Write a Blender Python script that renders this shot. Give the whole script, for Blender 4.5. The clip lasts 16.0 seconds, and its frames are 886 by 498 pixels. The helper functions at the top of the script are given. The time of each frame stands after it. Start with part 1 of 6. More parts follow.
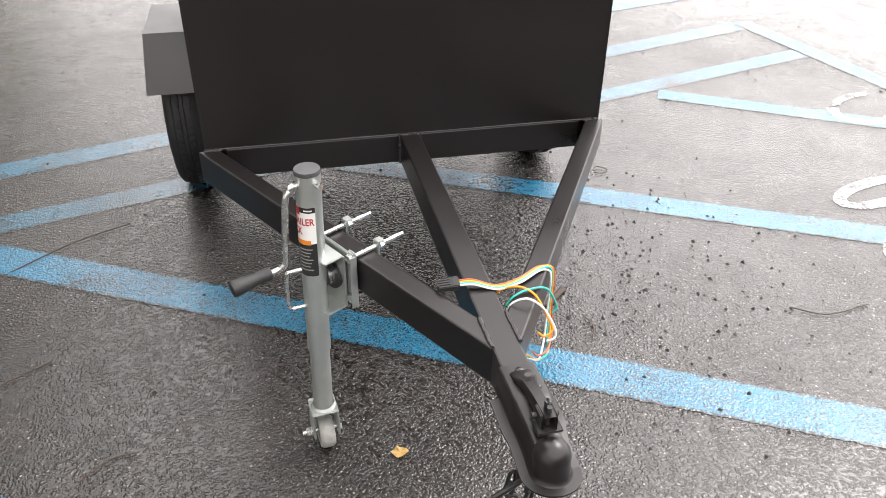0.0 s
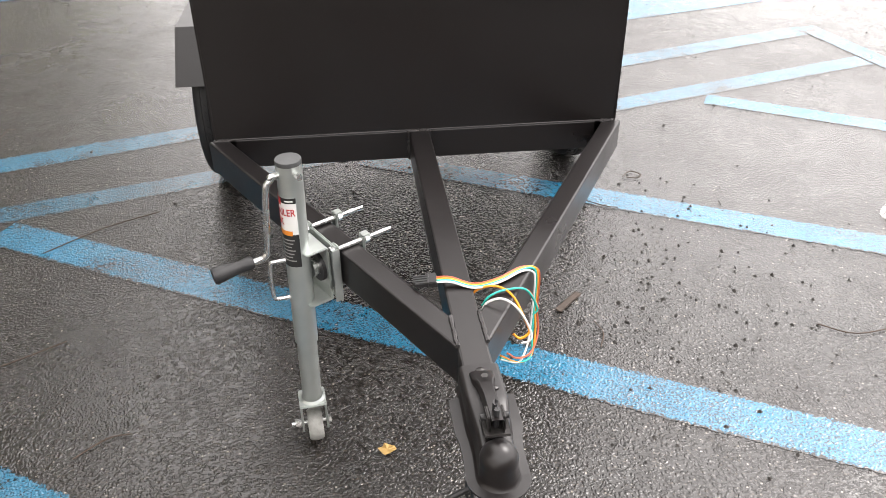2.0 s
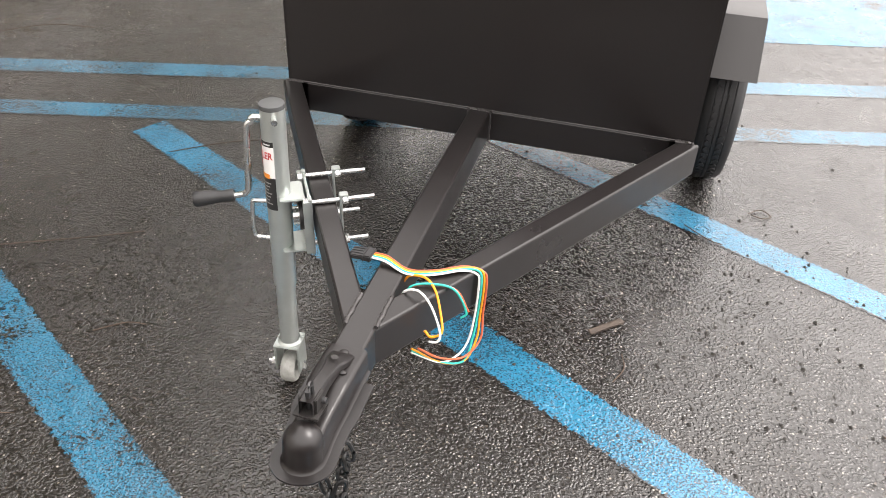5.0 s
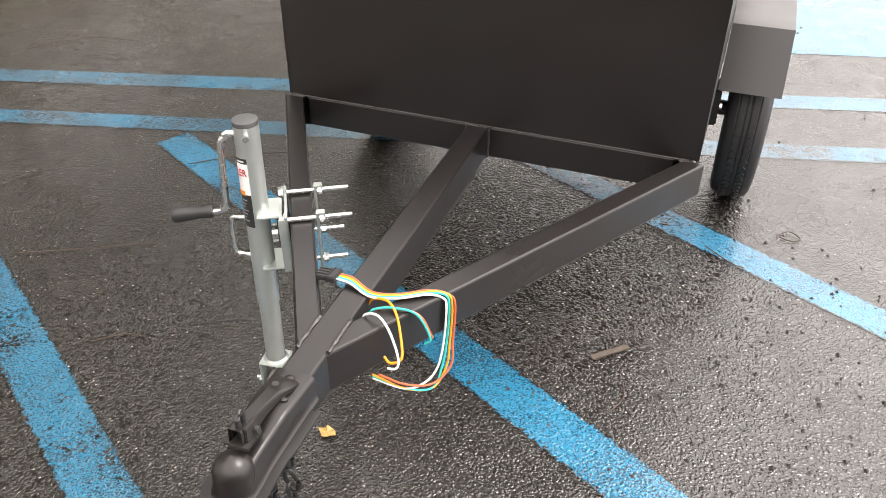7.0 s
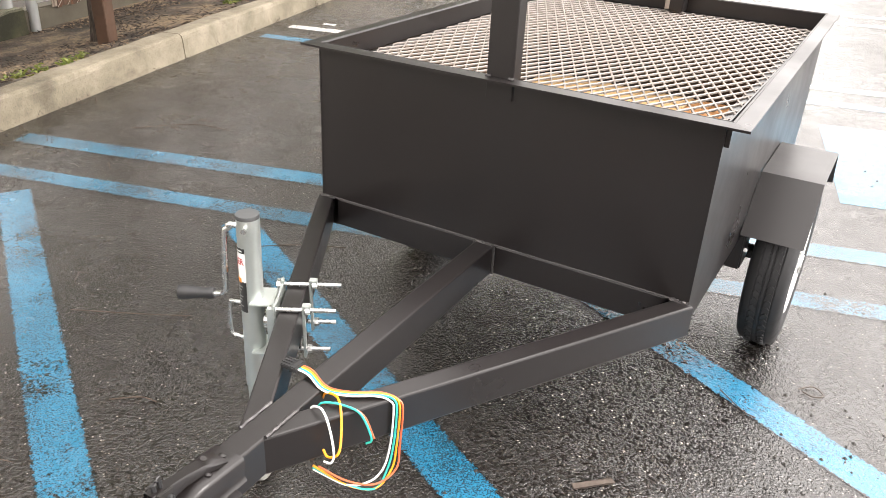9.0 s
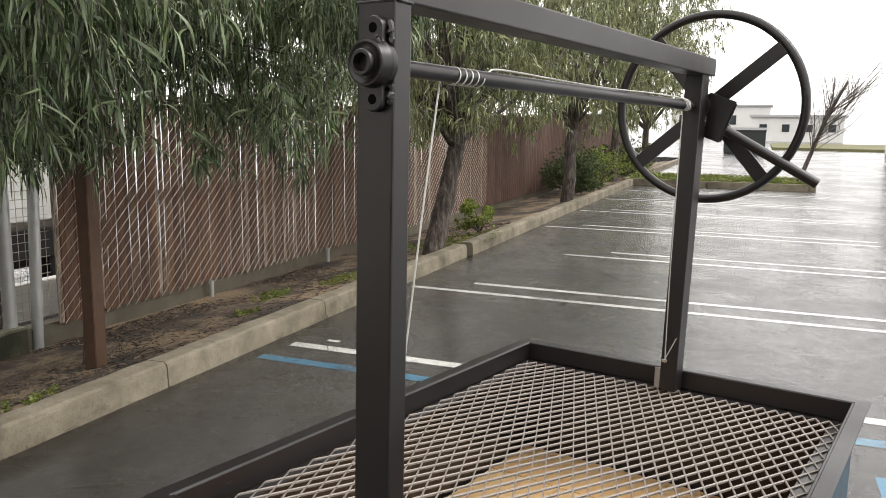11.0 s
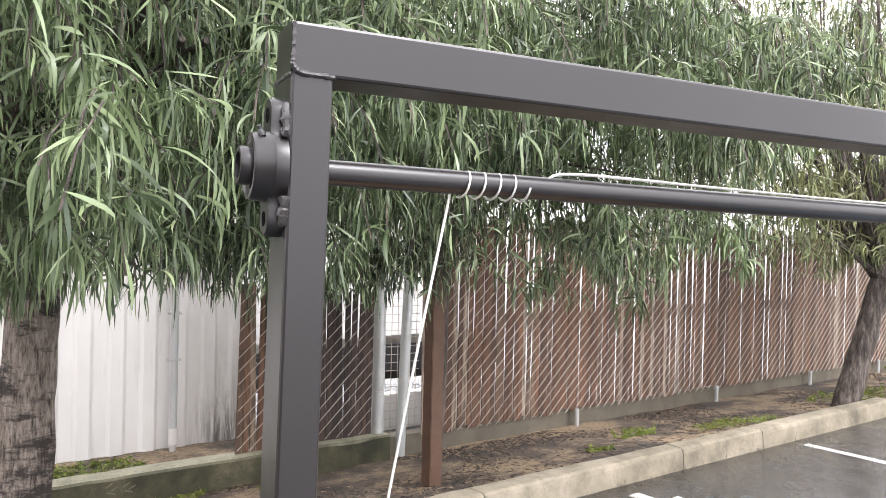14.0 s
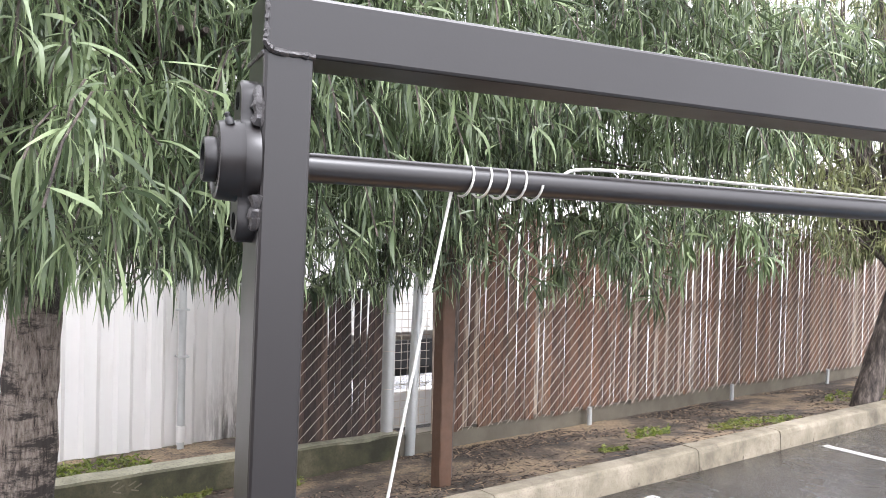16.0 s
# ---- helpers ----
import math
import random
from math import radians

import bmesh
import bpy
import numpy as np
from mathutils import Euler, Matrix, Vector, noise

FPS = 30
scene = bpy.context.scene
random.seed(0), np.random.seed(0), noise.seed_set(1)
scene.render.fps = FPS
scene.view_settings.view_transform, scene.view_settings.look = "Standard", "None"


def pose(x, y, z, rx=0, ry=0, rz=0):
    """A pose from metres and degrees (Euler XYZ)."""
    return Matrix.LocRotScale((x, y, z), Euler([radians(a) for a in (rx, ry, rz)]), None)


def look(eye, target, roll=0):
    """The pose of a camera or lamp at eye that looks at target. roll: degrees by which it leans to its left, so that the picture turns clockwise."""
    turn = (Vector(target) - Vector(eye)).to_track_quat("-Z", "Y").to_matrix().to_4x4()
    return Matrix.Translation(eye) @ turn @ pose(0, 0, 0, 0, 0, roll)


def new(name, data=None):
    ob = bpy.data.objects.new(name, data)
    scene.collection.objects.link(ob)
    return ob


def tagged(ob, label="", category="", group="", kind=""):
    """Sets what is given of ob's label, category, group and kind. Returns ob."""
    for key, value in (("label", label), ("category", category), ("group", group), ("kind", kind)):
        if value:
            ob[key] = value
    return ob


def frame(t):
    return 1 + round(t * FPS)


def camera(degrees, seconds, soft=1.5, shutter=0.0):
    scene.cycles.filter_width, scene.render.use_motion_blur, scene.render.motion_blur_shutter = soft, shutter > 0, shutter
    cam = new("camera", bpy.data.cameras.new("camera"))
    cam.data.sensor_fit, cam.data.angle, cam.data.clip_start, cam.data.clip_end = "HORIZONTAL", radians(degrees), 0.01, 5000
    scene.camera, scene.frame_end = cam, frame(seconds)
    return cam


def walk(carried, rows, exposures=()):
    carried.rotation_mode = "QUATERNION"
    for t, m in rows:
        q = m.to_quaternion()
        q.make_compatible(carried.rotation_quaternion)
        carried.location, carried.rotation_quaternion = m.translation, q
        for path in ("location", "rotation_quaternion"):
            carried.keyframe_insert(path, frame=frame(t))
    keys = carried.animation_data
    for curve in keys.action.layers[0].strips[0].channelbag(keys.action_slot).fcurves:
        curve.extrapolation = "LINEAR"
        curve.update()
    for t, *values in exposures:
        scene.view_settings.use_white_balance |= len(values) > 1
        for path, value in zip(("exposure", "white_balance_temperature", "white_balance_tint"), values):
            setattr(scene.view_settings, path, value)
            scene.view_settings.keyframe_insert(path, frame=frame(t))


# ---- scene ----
cam = camera(58.5, 16.0, soft=0.6)
PATH = [
    (0, (-0.3, -1.733, 1.345), (0.06, -0.123, 0.214), 0.9),
    (0.5, (-0.279, -1.738, 1.342), (0.058, -0.122, 0.212), 0.5),
    (1, (-0.252, -1.744, 1.336), (0.059, -0.119, 0.213), 0.0),
    (1.5, (-0.201, -1.75, 1.325), (0.055, -0.112, 0.207), -0.3),
    (2, (-0.134, -1.749, 1.322), (0.045, -0.104, 0.198), -0.4),
    (2.5, (-0.087, -1.712, 1.311), (0.041, -0.077, 0.166), -1.0),
    (3, (-0.021, -1.653, 1.312), (0.026, -0.048, 0.119), -0.7),
    (3.5, (0.057, -1.625, 1.317), (0.003, -0.046, 0.09), -0.6),
    (4, (0.225, -1.662, 1.321), (-0.03, -0.083, 0.12), -0.4),
    (6.5, (0.432, -1.582, 1.291), (-0.067, -0.041, 0.119), 1.7),
    (7, (0.508, -1.552, 1.302), (-0.073, -0.033, 0.138), -0.1),
    (7.5, (0.666, -1.56, 1.304), (-0.053, -0.056, 0.198), 2.4),
    (8, (0.708, -1.567, 1.312), (-0.044, -0.072, 0.216), 2.5),
    (8.5, (0.743, -1.551, 1.31), (-0.061, -0.065, 0.24), 2.8),
    (9, (0.746, -1.501, 1.354), (-0.13, 0.03, 0.411), 2.3),
    (9.5, (0.748, -1.29, 1.448), (-0.272, 0.31, 0.82), 1.2),
    (10, (0.736, -1.128, 1.518), (-0.306, 0.513, 1.048), 0.4),
    (12.5, (0.707, -0.428, 1.591), (-0.746, 0.941, 1.478), 1.0),
    (13, (0.718, -0.301, 1.594), (-0.911, 0.857, 1.525), 0.8),
    (13.5, (0.743, -0.202, 1.595), (-1.021, 0.741, 1.566), 0.7),
    (14, (0.744, -0.154, 1.59), (-1.071, 0.687, 1.562), 1.4),
    (14.5, (0.697, -0.129, 1.595), (-1.126, 0.693, 1.56), 1.6),
    (15, (0.672, -0.112, 1.594), (-1.154, 0.703, 1.557), 1.7),
    (15.5, (0.663, -0.106, 1.596), (-1.163, 0.708, 1.557), 1.7),
    (16, (0.656, -0.101, 1.599), (-1.172, 0.712, 1.557), 1.5),
]
EXPO = [(0.0, 1.46, 6500, 13.5), (4.0, 1.53, 6600, 13.5), (6.5, 1.72, 6700, 13.5), (8.5, 1.84, 6750, 14), (9.0, 2.0, 6650, 13), (9.5, 1.60, 6600, 12), (10.0, 1.05, 6550, 11), (12.5, 0.76, 6380, 10), (13.1, 1.36, 6300, 12), (13.7, 1.88, 6200, 14), (14.5, 1.98, 6050, 15), (16.0, 1.98, 5950, 15)]
walk(cam, [(t, look(eye, target, roll)) for t, eye, target, roll in PATH], EXPO)

# ---- sky and sun: bright overcast after rain ----
world = bpy.data.worlds.new("overcast_sky")
scene.world = world
world.use_nodes = True
wt = world.node_tree
wt.nodes.clear()
sky = wt.nodes.new("ShaderNodeTexSky")
sky.sky_type, sky.sun_disc = "NISHITA", False
sky.sun_elevation, sky.sun_rotation = radians(52), radians(66)
sky.air_density, sky.dust_density, sky.ozone_density = 1.0, 4.0, 1.0
grey = wt.nodes.new("ShaderNodeHueSaturation")
grey.inputs["Saturation"].default_value = 0.12
cloud = wt.nodes.new("ShaderNodeMix")
cloud.data_type = "RGBA"
cloud.inputs["Factor"].default_value = 0.72
cloud.inputs["B"].default_value = (10.6, 10.3, 9.9, 1)
bg = wt.nodes.new("ShaderNodeBackground")
bg.inputs["Strength"].default_value = 0.13
wout = wt.nodes.new("ShaderNodeOutputWorld")
wt.links.new(sky.outputs[0], grey.inputs["Color"])
wt.links.new(grey.outputs[0], cloud.inputs["A"])
# an overcast sky is dimmer towards the horizon than overhead
up = wt.nodes.new("ShaderNodeTexCoord")
upz = wt.nodes.new("ShaderNodeSeparateXYZ")
dim = wt.nodes.new("ShaderNodeMapRange")
dim.inputs["From Min"].default_value, dim.inputs["From Max"].default_value = 0.0, 0.75
dim.inputs["To Min"].default_value, dim.inputs["To Max"].default_value = 0.95, 1.08
shade = wt.nodes.new("ShaderNodeVectorMath")
shade.operation = "SCALE"
wt.links.new(up.outputs["Generated"], upz.inputs[0])
wt.links.new(upz.outputs[2], dim.inputs["Value"])
wt.links.new(cloud.outputs["Result"], shade.inputs[0])
wt.links.new(dim.outputs[0], shade.inputs["Scale"])
wt.links.new(shade.outputs[0], bg.inputs[0])
wt.links.new(bg.outputs[0], wout.inputs[0])
sun = new("sun", bpy.data.lights.new("sun", "SUN"))
sun.data.energy, sun.data.angle, sun.data.color = 0.9, radians(25), (1.0, 0.97, 0.92)
sun.matrix_world = look((4.5, 2.0, 6.5), (0, 0, 0))


# ---- materials ----
class Mat:
    """A node material with one Principled shader and short ways to add nodes."""

    def __init__(self, name, rough=0.5, metal=0.0, spec=0.5):
        self.m = bpy.data.materials.new(name)
        self.m.use_nodes = True
        self.t = self.m.node_tree
        self.p = self.t.nodes["Principled BSDF"]
        self.p.inputs["Roughness"].default_value = rough
        self.p.inputs["Metallic"].default_value = metal
        self.p.inputs["Specular IOR Level"].default_value = spec
        self.co = self.t.nodes.new("ShaderNodeTexCoord").outputs["Object"]

    def n(self, kind, **kw):
        node = self.t.nodes.new("ShaderNode" + kind)
        for k, v in kw.items():
            node.inputs[k.replace("_", " ")].default_value = v
        return node

    def link(self, a, b):
        self.t.links.new(a, b)

    def scaled(self, sx, sy, sz, co=None):
        mp = self.n("Mapping")
        mp.inputs["Scale"].default_value = (sx, sy, sz)
        self.link(co or self.co, mp.inputs["Vector"])
        return mp.outputs[0]

    def noise(self, scale, detail=4.0, rough=0.55, co=None):
        no = self.n("TexNoise", Scale=scale, Detail=detail, Roughness=rough)
        self.link(co or self.co, no.inputs["Vector"])
        return no.outputs["Fac"]

    def voro(self, scale, feature="F1", out="Distance", co=None):
        vo = self.n("TexVoronoi", Scale=scale)
        vo.feature = feature
        self.link(co or self.co, vo.inputs["Vector"])
        return vo.outputs[out]

    def ramp(self, fac, *stops):
        r = self.n("ValToRGB")
        while len(r.color_ramp.elements) < len(stops):
            r.color_ramp.elements.new(0.5)
        for e, (pos, col) in zip(r.color_ramp.elements, stops):
            e.position = pos
            e.color = (*col, 1) if isinstance(col, tuple) else (col, col, col, 1)
        self.link(fac, r.inputs["Fac"])
        return r.outputs["Color"]

    def mix(self, fac, a, b):
        mx = self.n("Mix")
        mx.data_type = "RGBA"
        for sock, val in ((mx.inputs["Factor"], fac), (mx.inputs["A"], a), (mx.inputs["B"], b)):
            if isinstance(val, tuple):
                sock.default_value = (*val, 1)
            elif isinstance(val, (int, float)):
                sock.default_value = val
            else:
                self.link(val, sock)
        return mx.outputs["Result"]

    def math(self, op, a, b=0.0):
        mt = self.n("Math")
        mt.operation = op
        for sock, val in zip(mt.inputs, (a, b)):
            if isinstance(val, (int, float)):
                sock.default_value = val
            else:
                self.link(val, sock)
        return mt.outputs[0]

    def rnd(self):
        return self.n("ObjectInfo").outputs["Random"]

    def island(self):
        return self.n("NewGeometry").outputs["Random Per Island"]

    def color(self, c):
        if isinstance(c, tuple):
            self.p.inputs["Base Color"].default_value = (*c, 1)
        else:
            self.link(c, self.p.inputs["Base Color"])
        return self

    def rough(self, c):
        self.link(c, self.p.inputs["Roughness"])
        return self

    def bump(self, h, strength=0.3, dist=0.01):
        b = self.n("Bump", Strength=strength, Distance=dist)
        self.link(h, b.inputs["Height"])
        self.link(b.outputs[0], self.p.inputs["Normal"])
        return self


def worn(name, col, var=0.25, rough=0.5, metal=0.0, scale=6.0, fine=90.0, bump=0.15, bdist=0.002, spec=0.5):
    """A plain coat of colour with stains, fine grain and uneven gloss."""
    m = Mat(name, rough, metal, spec)
    d = tuple(c * (1 - var) for c in col)
    l = tuple(min(1, c * (1 + var)) for c in col)
    m.color(m.mix(m.noise(scale, 6), d, l))
    m.rough(m.ramp(m.noise(scale * 2.3, 5), (0.3, max(0.05, rough - 0.08)), (0.7, min(1, rough + 0.08))))
    m.bump(m.noise(fine, 3), bump, bdist)
    return m.m


def asphalt_nodes(m):
    """Colour, roughness and height of wet asphalt: flat worn stones, dark pits, damp patches."""
    wob = m.n("TexNoise", Scale=70.0, Detail=2.0)
    m.link(m.co, wob.inputs["Vector"])
    va = m.n("VectorMath")
    va.operation = "MULTIPLY_ADD"
    m.link(wob.outputs["Color"], va.inputs[0])
    va.inputs[1].default_value = (0.014, 0.014, 0.014)
    m.link(m.co, va.inputs[2])
    big = m.noise(0.55, 5, 0.6)
    mid = m.noise(3.2, 5, 0.6)
    fine = m.noise(190, 4, 0.65)
    cell = m.voro(140, "F1", "Distance", va.outputs[0])
    cellc = m.voro(150, "F1", "Color")
    sep = m.n("SeparateColor")
    m.link(cellc, sep.inputs[0])
    damp = m.ramp(m.math("ADD", m.math("MULTIPLY", big, 0.7), m.math("MULTIPLY", mid, 0.3)), (0.40, 0.0), (0.60, 1.0))
    base = m.mix(damp, (0.0030, 0.0024, 0.0020), (0.0085, 0.0068, 0.0057))
    base = m.mix(m.math("MULTIPLY", m.ramp(fine, (0.42, 0.0), (0.62, 1.0)), 0.6), base, (0.022, 0.0185, 0.0155))
    core = m.ramp(m.voro(150), (0.28, 1.0), (0.46, 0.0))
    pale = m.math("MULTIPLY", m.ramp(sep.outputs[0], (0.966, 0.0), (0.98, 1.0)), core)
    tan = m.math("MULTIPLY", m.ramp(sep.outputs[1], (0.78, 0.0), (0.90, 0.9)), core)
    base = m.mix(tan, base, (0.065, 0.054, 0.043))
    base = m.mix(pale, base, (0.30, 0.275, 0.24))
    big_c = m.voro(62, "F1", "Color", va.outputs[0])
    sep2 = m.n("SeparateColor")
    m.link(big_c, sep2.inputs[0])
    chip = m.math("MULTIPLY", m.ramp(sep2.outputs[2], (0.972, 0.0), (0.980, 1.0)), m.ramp(m.voro(62, "F1", "Distance", va.outputs[0]), (0.22, 1.0), (0.36, 0.0)))
    base = m.mix(chip, base, (0.24, 0.20, 0.16))
    height = m.math("ADD", m.ramp(cell, (0.22, 1.0), (0.62, 0.0)), m.math("MULTIPLY", fine, 0.35))
    rough = m.ramp(m.math("ADD", m.math("MULTIPLY", damp, 0.7), m.math("MULTIPLY", m.noise(14, 4), 0.3)), (0.15, 0.15), (0.85, 0.45))
    m.film = m.ramp(m.math("ADD", m.math("MULTIPLY", big, 0.55), m.math("MULTIPLY", m.noise(7, 5, 0.7), 0.45)), (0.40, 1.0), (0.60, 0.75))
    m.cell = cell
    return base, rough, height


def wet_film(m, height, relief=1.0):
    """A thin film of rain water over the surface, smoother than the stones below it."""
    m.link(m.film, m.p.inputs["Coat Weight"])
    m.p.inputs["Coat Roughness"].default_value = 0.15
    m.p.inputs["Coat IOR"].default_value = 1.72
    b = m.n("Bump", Strength=1.0, Distance=0.0013 * relief)
    m.link(height, b.inputs["Height"])
    m.link(b.outputs[0], m.p.inputs["Coat Normal"])


m_asph = Mat("wet_asphalt", spec=0.12)
_b, _r, _h = asphalt_nodes(m_asph)
m_asph.color(_b).rough(_r).bump(_h, 0.85, 0.0042)
wet_film(m_asph, _h)
M_ASPHALT = m_asph.m


def paint_on_asphalt(name, col, wear):
    """Thin road paint: worn through in patches, and missing in the pits between the stones."""
    m = Mat(name, spec=0.12)
    b, r, h = asphalt_nodes(m)
    n = m.math("ADD", m.math("MULTIPLY", m.noise(3.0, 5, 0.7), 0.6), m.math("MULTIPLY", m.noise(90, 4, 0.75), 0.5))
    hole = m.ramp(n, (wear - 0.03, 1.0), (wear + 0.03, 0.0))
    # the paint thins out over the last two centimetres of its edges (u of the map: 0 at the edge, 1 inside)
    uv = m.n("SeparateXYZ")
    m.link(m.t.nodes.new("ShaderNodeTexCoord").outputs["UV"], uv.inputs[0])
    rim = m.math("ADD", uv.outputs[0], m.math("MULTIPLY", m.math("SUBTRACT", m.noise(110, 4, 0.7), 0.5), 2.2))
    hole = m.math("MAXIMUM", hole, m.ramp(rim, (0.22, 1.0), (0.42, 0.0)))
    pit = m.math("ADD", m.noise(240, 3, 0.6), m.math("MULTIPLY", m.noise(2.6, 4), 0.45))
    hole2 = m.ramp(pit, (0.745, 0.0), (0.80, 0.9))
    c = m.mix(m.noise(1.6, 5), tuple(x * 0.80 for x in col), tuple(min(1, x * 1.15) for x in col))
    c = m.mix(m.ramp(m.noise(230, 3), (0.36, 0.35), (0.60, 0.0)), c, tuple(x * 0.6 for x in col))
    c = m.mix(hole2, c, tuple(x * 0.10 + 0.006 for x in col))
    m.color(m.mix(hole, c, b))
    m.rough(m.mix(hole, m.ramp(m.noise(9, 3), (0.3, 0.22), (0.7, 0.42)), r))
    m.bump(h, 0.4, 0.003)
    wet_film(m, h, 0.6)
    return m.m


M_BLUE = paint_on_asphalt("blue_road_paint", (0.018, 0.170, 0.300), 0.472)
M_BLUEWORN = paint_on_asphalt("worn_blue_road_paint", (0.024, 0.135, 0.225), 0.488)
M_WHITEWORN = paint_on_asphalt("worn_white_road_paint", (0.62, 0.61, 0.58), 0.545)
M_WHITE = paint_on_asphalt("white_road_paint", (0.72, 0.71, 0.68), 0.42)
M_FRAME = worn("satin_black_trailer_paint", (0.0100, 0.0082, 0.0082), 0.12, 0.34, 0.0, 1.6, 420, 0.06, 0.0006, 0.50)
M_WELD = worn("painted_weld_bead", (0.032, 0.029, 0.029), 0.3, 0.35, 0.0, 60, 300, 0.5, 0.002)
M_GALV = worn("galvanised_steel", (0.46, 0.49, 0.47), 0.14, 0.36, 0.7, 18, 300, 0.1, 0.001)
M_ZINC = worn("bright_zinc_plating", (0.66, 0.67, 0.66), 0.10, 0.25, 0.95, 20, 300, 0.08, 0.001)
M_BLACKPL = worn("black_plastic", (0.022, 0.022, 0.023), 0.15, 0.45, 0.0, 20, 300, 0.1, 0.001)
M_RUBBER = worn("tyre_rubber", (0.016, 0.016, 0.017), 0.25, 0.62, 0.0, 14, 200, 0.25, 0.001)
M_RIM = worn("white_wheel_rim", (0.72, 0.72, 0.70), 0.06, 0.35, 0.0, 6)
M_CHAIN = worn("black_chain_steel", (0.02, 0.02, 0.02), 0.2, 0.4, 0.3, 30)
M_CASTER = worn("scuffed_pale_caster", (0.30, 0.30, 0.28), 0.5, 0.6, 0.0, 90, 200, 0.3, 0.001)
ms = Mat("damp_kerb_concrete", 0.78)
_c = ms.ramp(ms.noise(2.6, 7, 0.68), (0.34, (0.085, 0.072, 0.048)), (0.50, (0.175, 0.150, 0.105)), (0.68, (0.27, 0.235, 0.175)))
_c = ms.mix(ms.ramp(ms.noise(9, 6, 0.75), (0.54, 0.0), (0.70, 0.55)), _c, (0.085, 0.062, 0.040))
_c = ms.mix(ms.ramp(ms.noise(120, 4, 0.7), (0.52, 0.0), (0.70, 0.6)), _c, (0.06, 0.053, 0.040))
ms.color(_c).bump(ms.noise(90, 6, 0.75), 0.7, 0.006)
M_CONC = ms.m
M_FOOT = worn("bare_footing_concrete", (0.115, 0.100, 0.074), 0.5, 0.85, 0.0, 4, 120, 0.6, 0.005)
ms = Mat("mossy_concrete", 0.85)
_n = ms.noise(3.0, 6, 0.65)
_c = ms.ramp(_n, (0.34, (0.026, 0.026, 0.013)), (0.50, (0.060, 0.057, 0.030)), (0.66, (0.125, 0.112, 0.068)))
# upward faces are mixed to a paler colour than the sides
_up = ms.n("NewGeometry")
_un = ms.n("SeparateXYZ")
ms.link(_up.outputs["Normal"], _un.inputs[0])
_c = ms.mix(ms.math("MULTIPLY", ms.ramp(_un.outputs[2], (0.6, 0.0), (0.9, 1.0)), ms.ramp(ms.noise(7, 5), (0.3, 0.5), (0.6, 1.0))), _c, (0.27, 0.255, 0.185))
ms.color(ms.mix(ms.ramp(ms.noise(70, 4), (0.5, 0.0), (0.68, 0.5)), _c, (0.035, 0.035, 0.025))).bump(ms.noise(60, 6, 0.7), 0.6, 0.006)
M_MOSSWALL = ms.m
ms = Mat("white_metal_siding", 0.42)
_sx = ms.n("SeparateXYZ")
ms.link(ms.co, _sx.inputs[0])
_c = ms.mix(ms.noise(2.0, 6, 0.6, ms.scaled(1, 1, 0.35)), (0.60, 0.58, 0.555), (0.70, 0.68, 0.655))
_run = ms.math("MULTIPLY", ms.ramp(ms.noise(22, 6, 0.7, ms.scaled(1, 1, 0.07)), (0.46, 0.0), (0.60, 1.0)), ms.ramp(ms.noise(1.5, 4), (0.48, 0.0), (0.66, 0.16)))
_c = ms.mix(_run, _c, (0.30, 0.27, 0.24))
_v = ms.math("ADD", ms.math("MULTIPLY", _sx.outputs[0], -0.2164), ms.math("MULTIPLY", _sx.outputs[1], 0.9763))
_grime = ms.math("MULTIPLY", ms.ramp(ms.math("MULTIPLY", _v, 0.4), (0.74, 0.0), (0.84, 0.85)), ms.ramp(_sx.outputs[2], (0.04, 1.0), (0.30, 0.35), (0.75, 0.05)))
_c = ms.mix(ms.math("MULTIPLY", _grime, ms.ramp(ms.noise(26, 6, 0.75, ms.scaled(1, 1, 0.12)), (0.40, 0.08), (0.56, 1.0))), _c, (0.075, 0.062, 0.052))
ms.color(_c).bump(ms.noise(60, 3), 0.08, 0.002)
M_WALLWHITE = ms.m
M_FARWHITE = worn("pale_stucco", (0.68, 0.67, 0.65), 0.06, 0.8, 0.0, 1.0)
M_STAKE = worn("brown_stained_timber", (0.085, 0.045, 0.026), 0.35, 0.7, 0.0, 12, 80, 0.4, 0.003)
M_GPOST = worn("dull_galvanised_pipe", (0.50, 0.51, 0.50), 0.15, 0.5, 0.6, 9)
M_WIRE = worn("chain_link_wire", (0.56, 0.50, 0.43), 0.16, 0.5, 0.2, 30)
M_ROPE = worn("steel_cable", (0.62, 0.61, 0.57), 0.1, 0.4, 0.5, 60)
M_GLASS = worn("dark_window_glass", (0.03, 0.035, 0.04), 0.1, 0.1)
M_AWN = worn("blue_awning_cloth", (0.02, 0.05, 0.20), 0.2, 0.8)
M_DARK = worn("dark_green_dumpster_paint", (0.02, 0.024, 0.022), 0.3, 0.6)


def cable(name, col):
    return worn(name, col, 0.08, 0.4, 0.0, 30, 200, 0.05, 0.0005)


M_CW, M_CY, M_CG, M_CB = cable("white_wire", (0.75, 0.75, 0.72)), cable("yellow_wire", (0.83, 0.30, 0.012)), cable("green_wire", (0.02, 0.40, 0.33)), cable("brown_wire", (0.50, 0.11, 0.045))

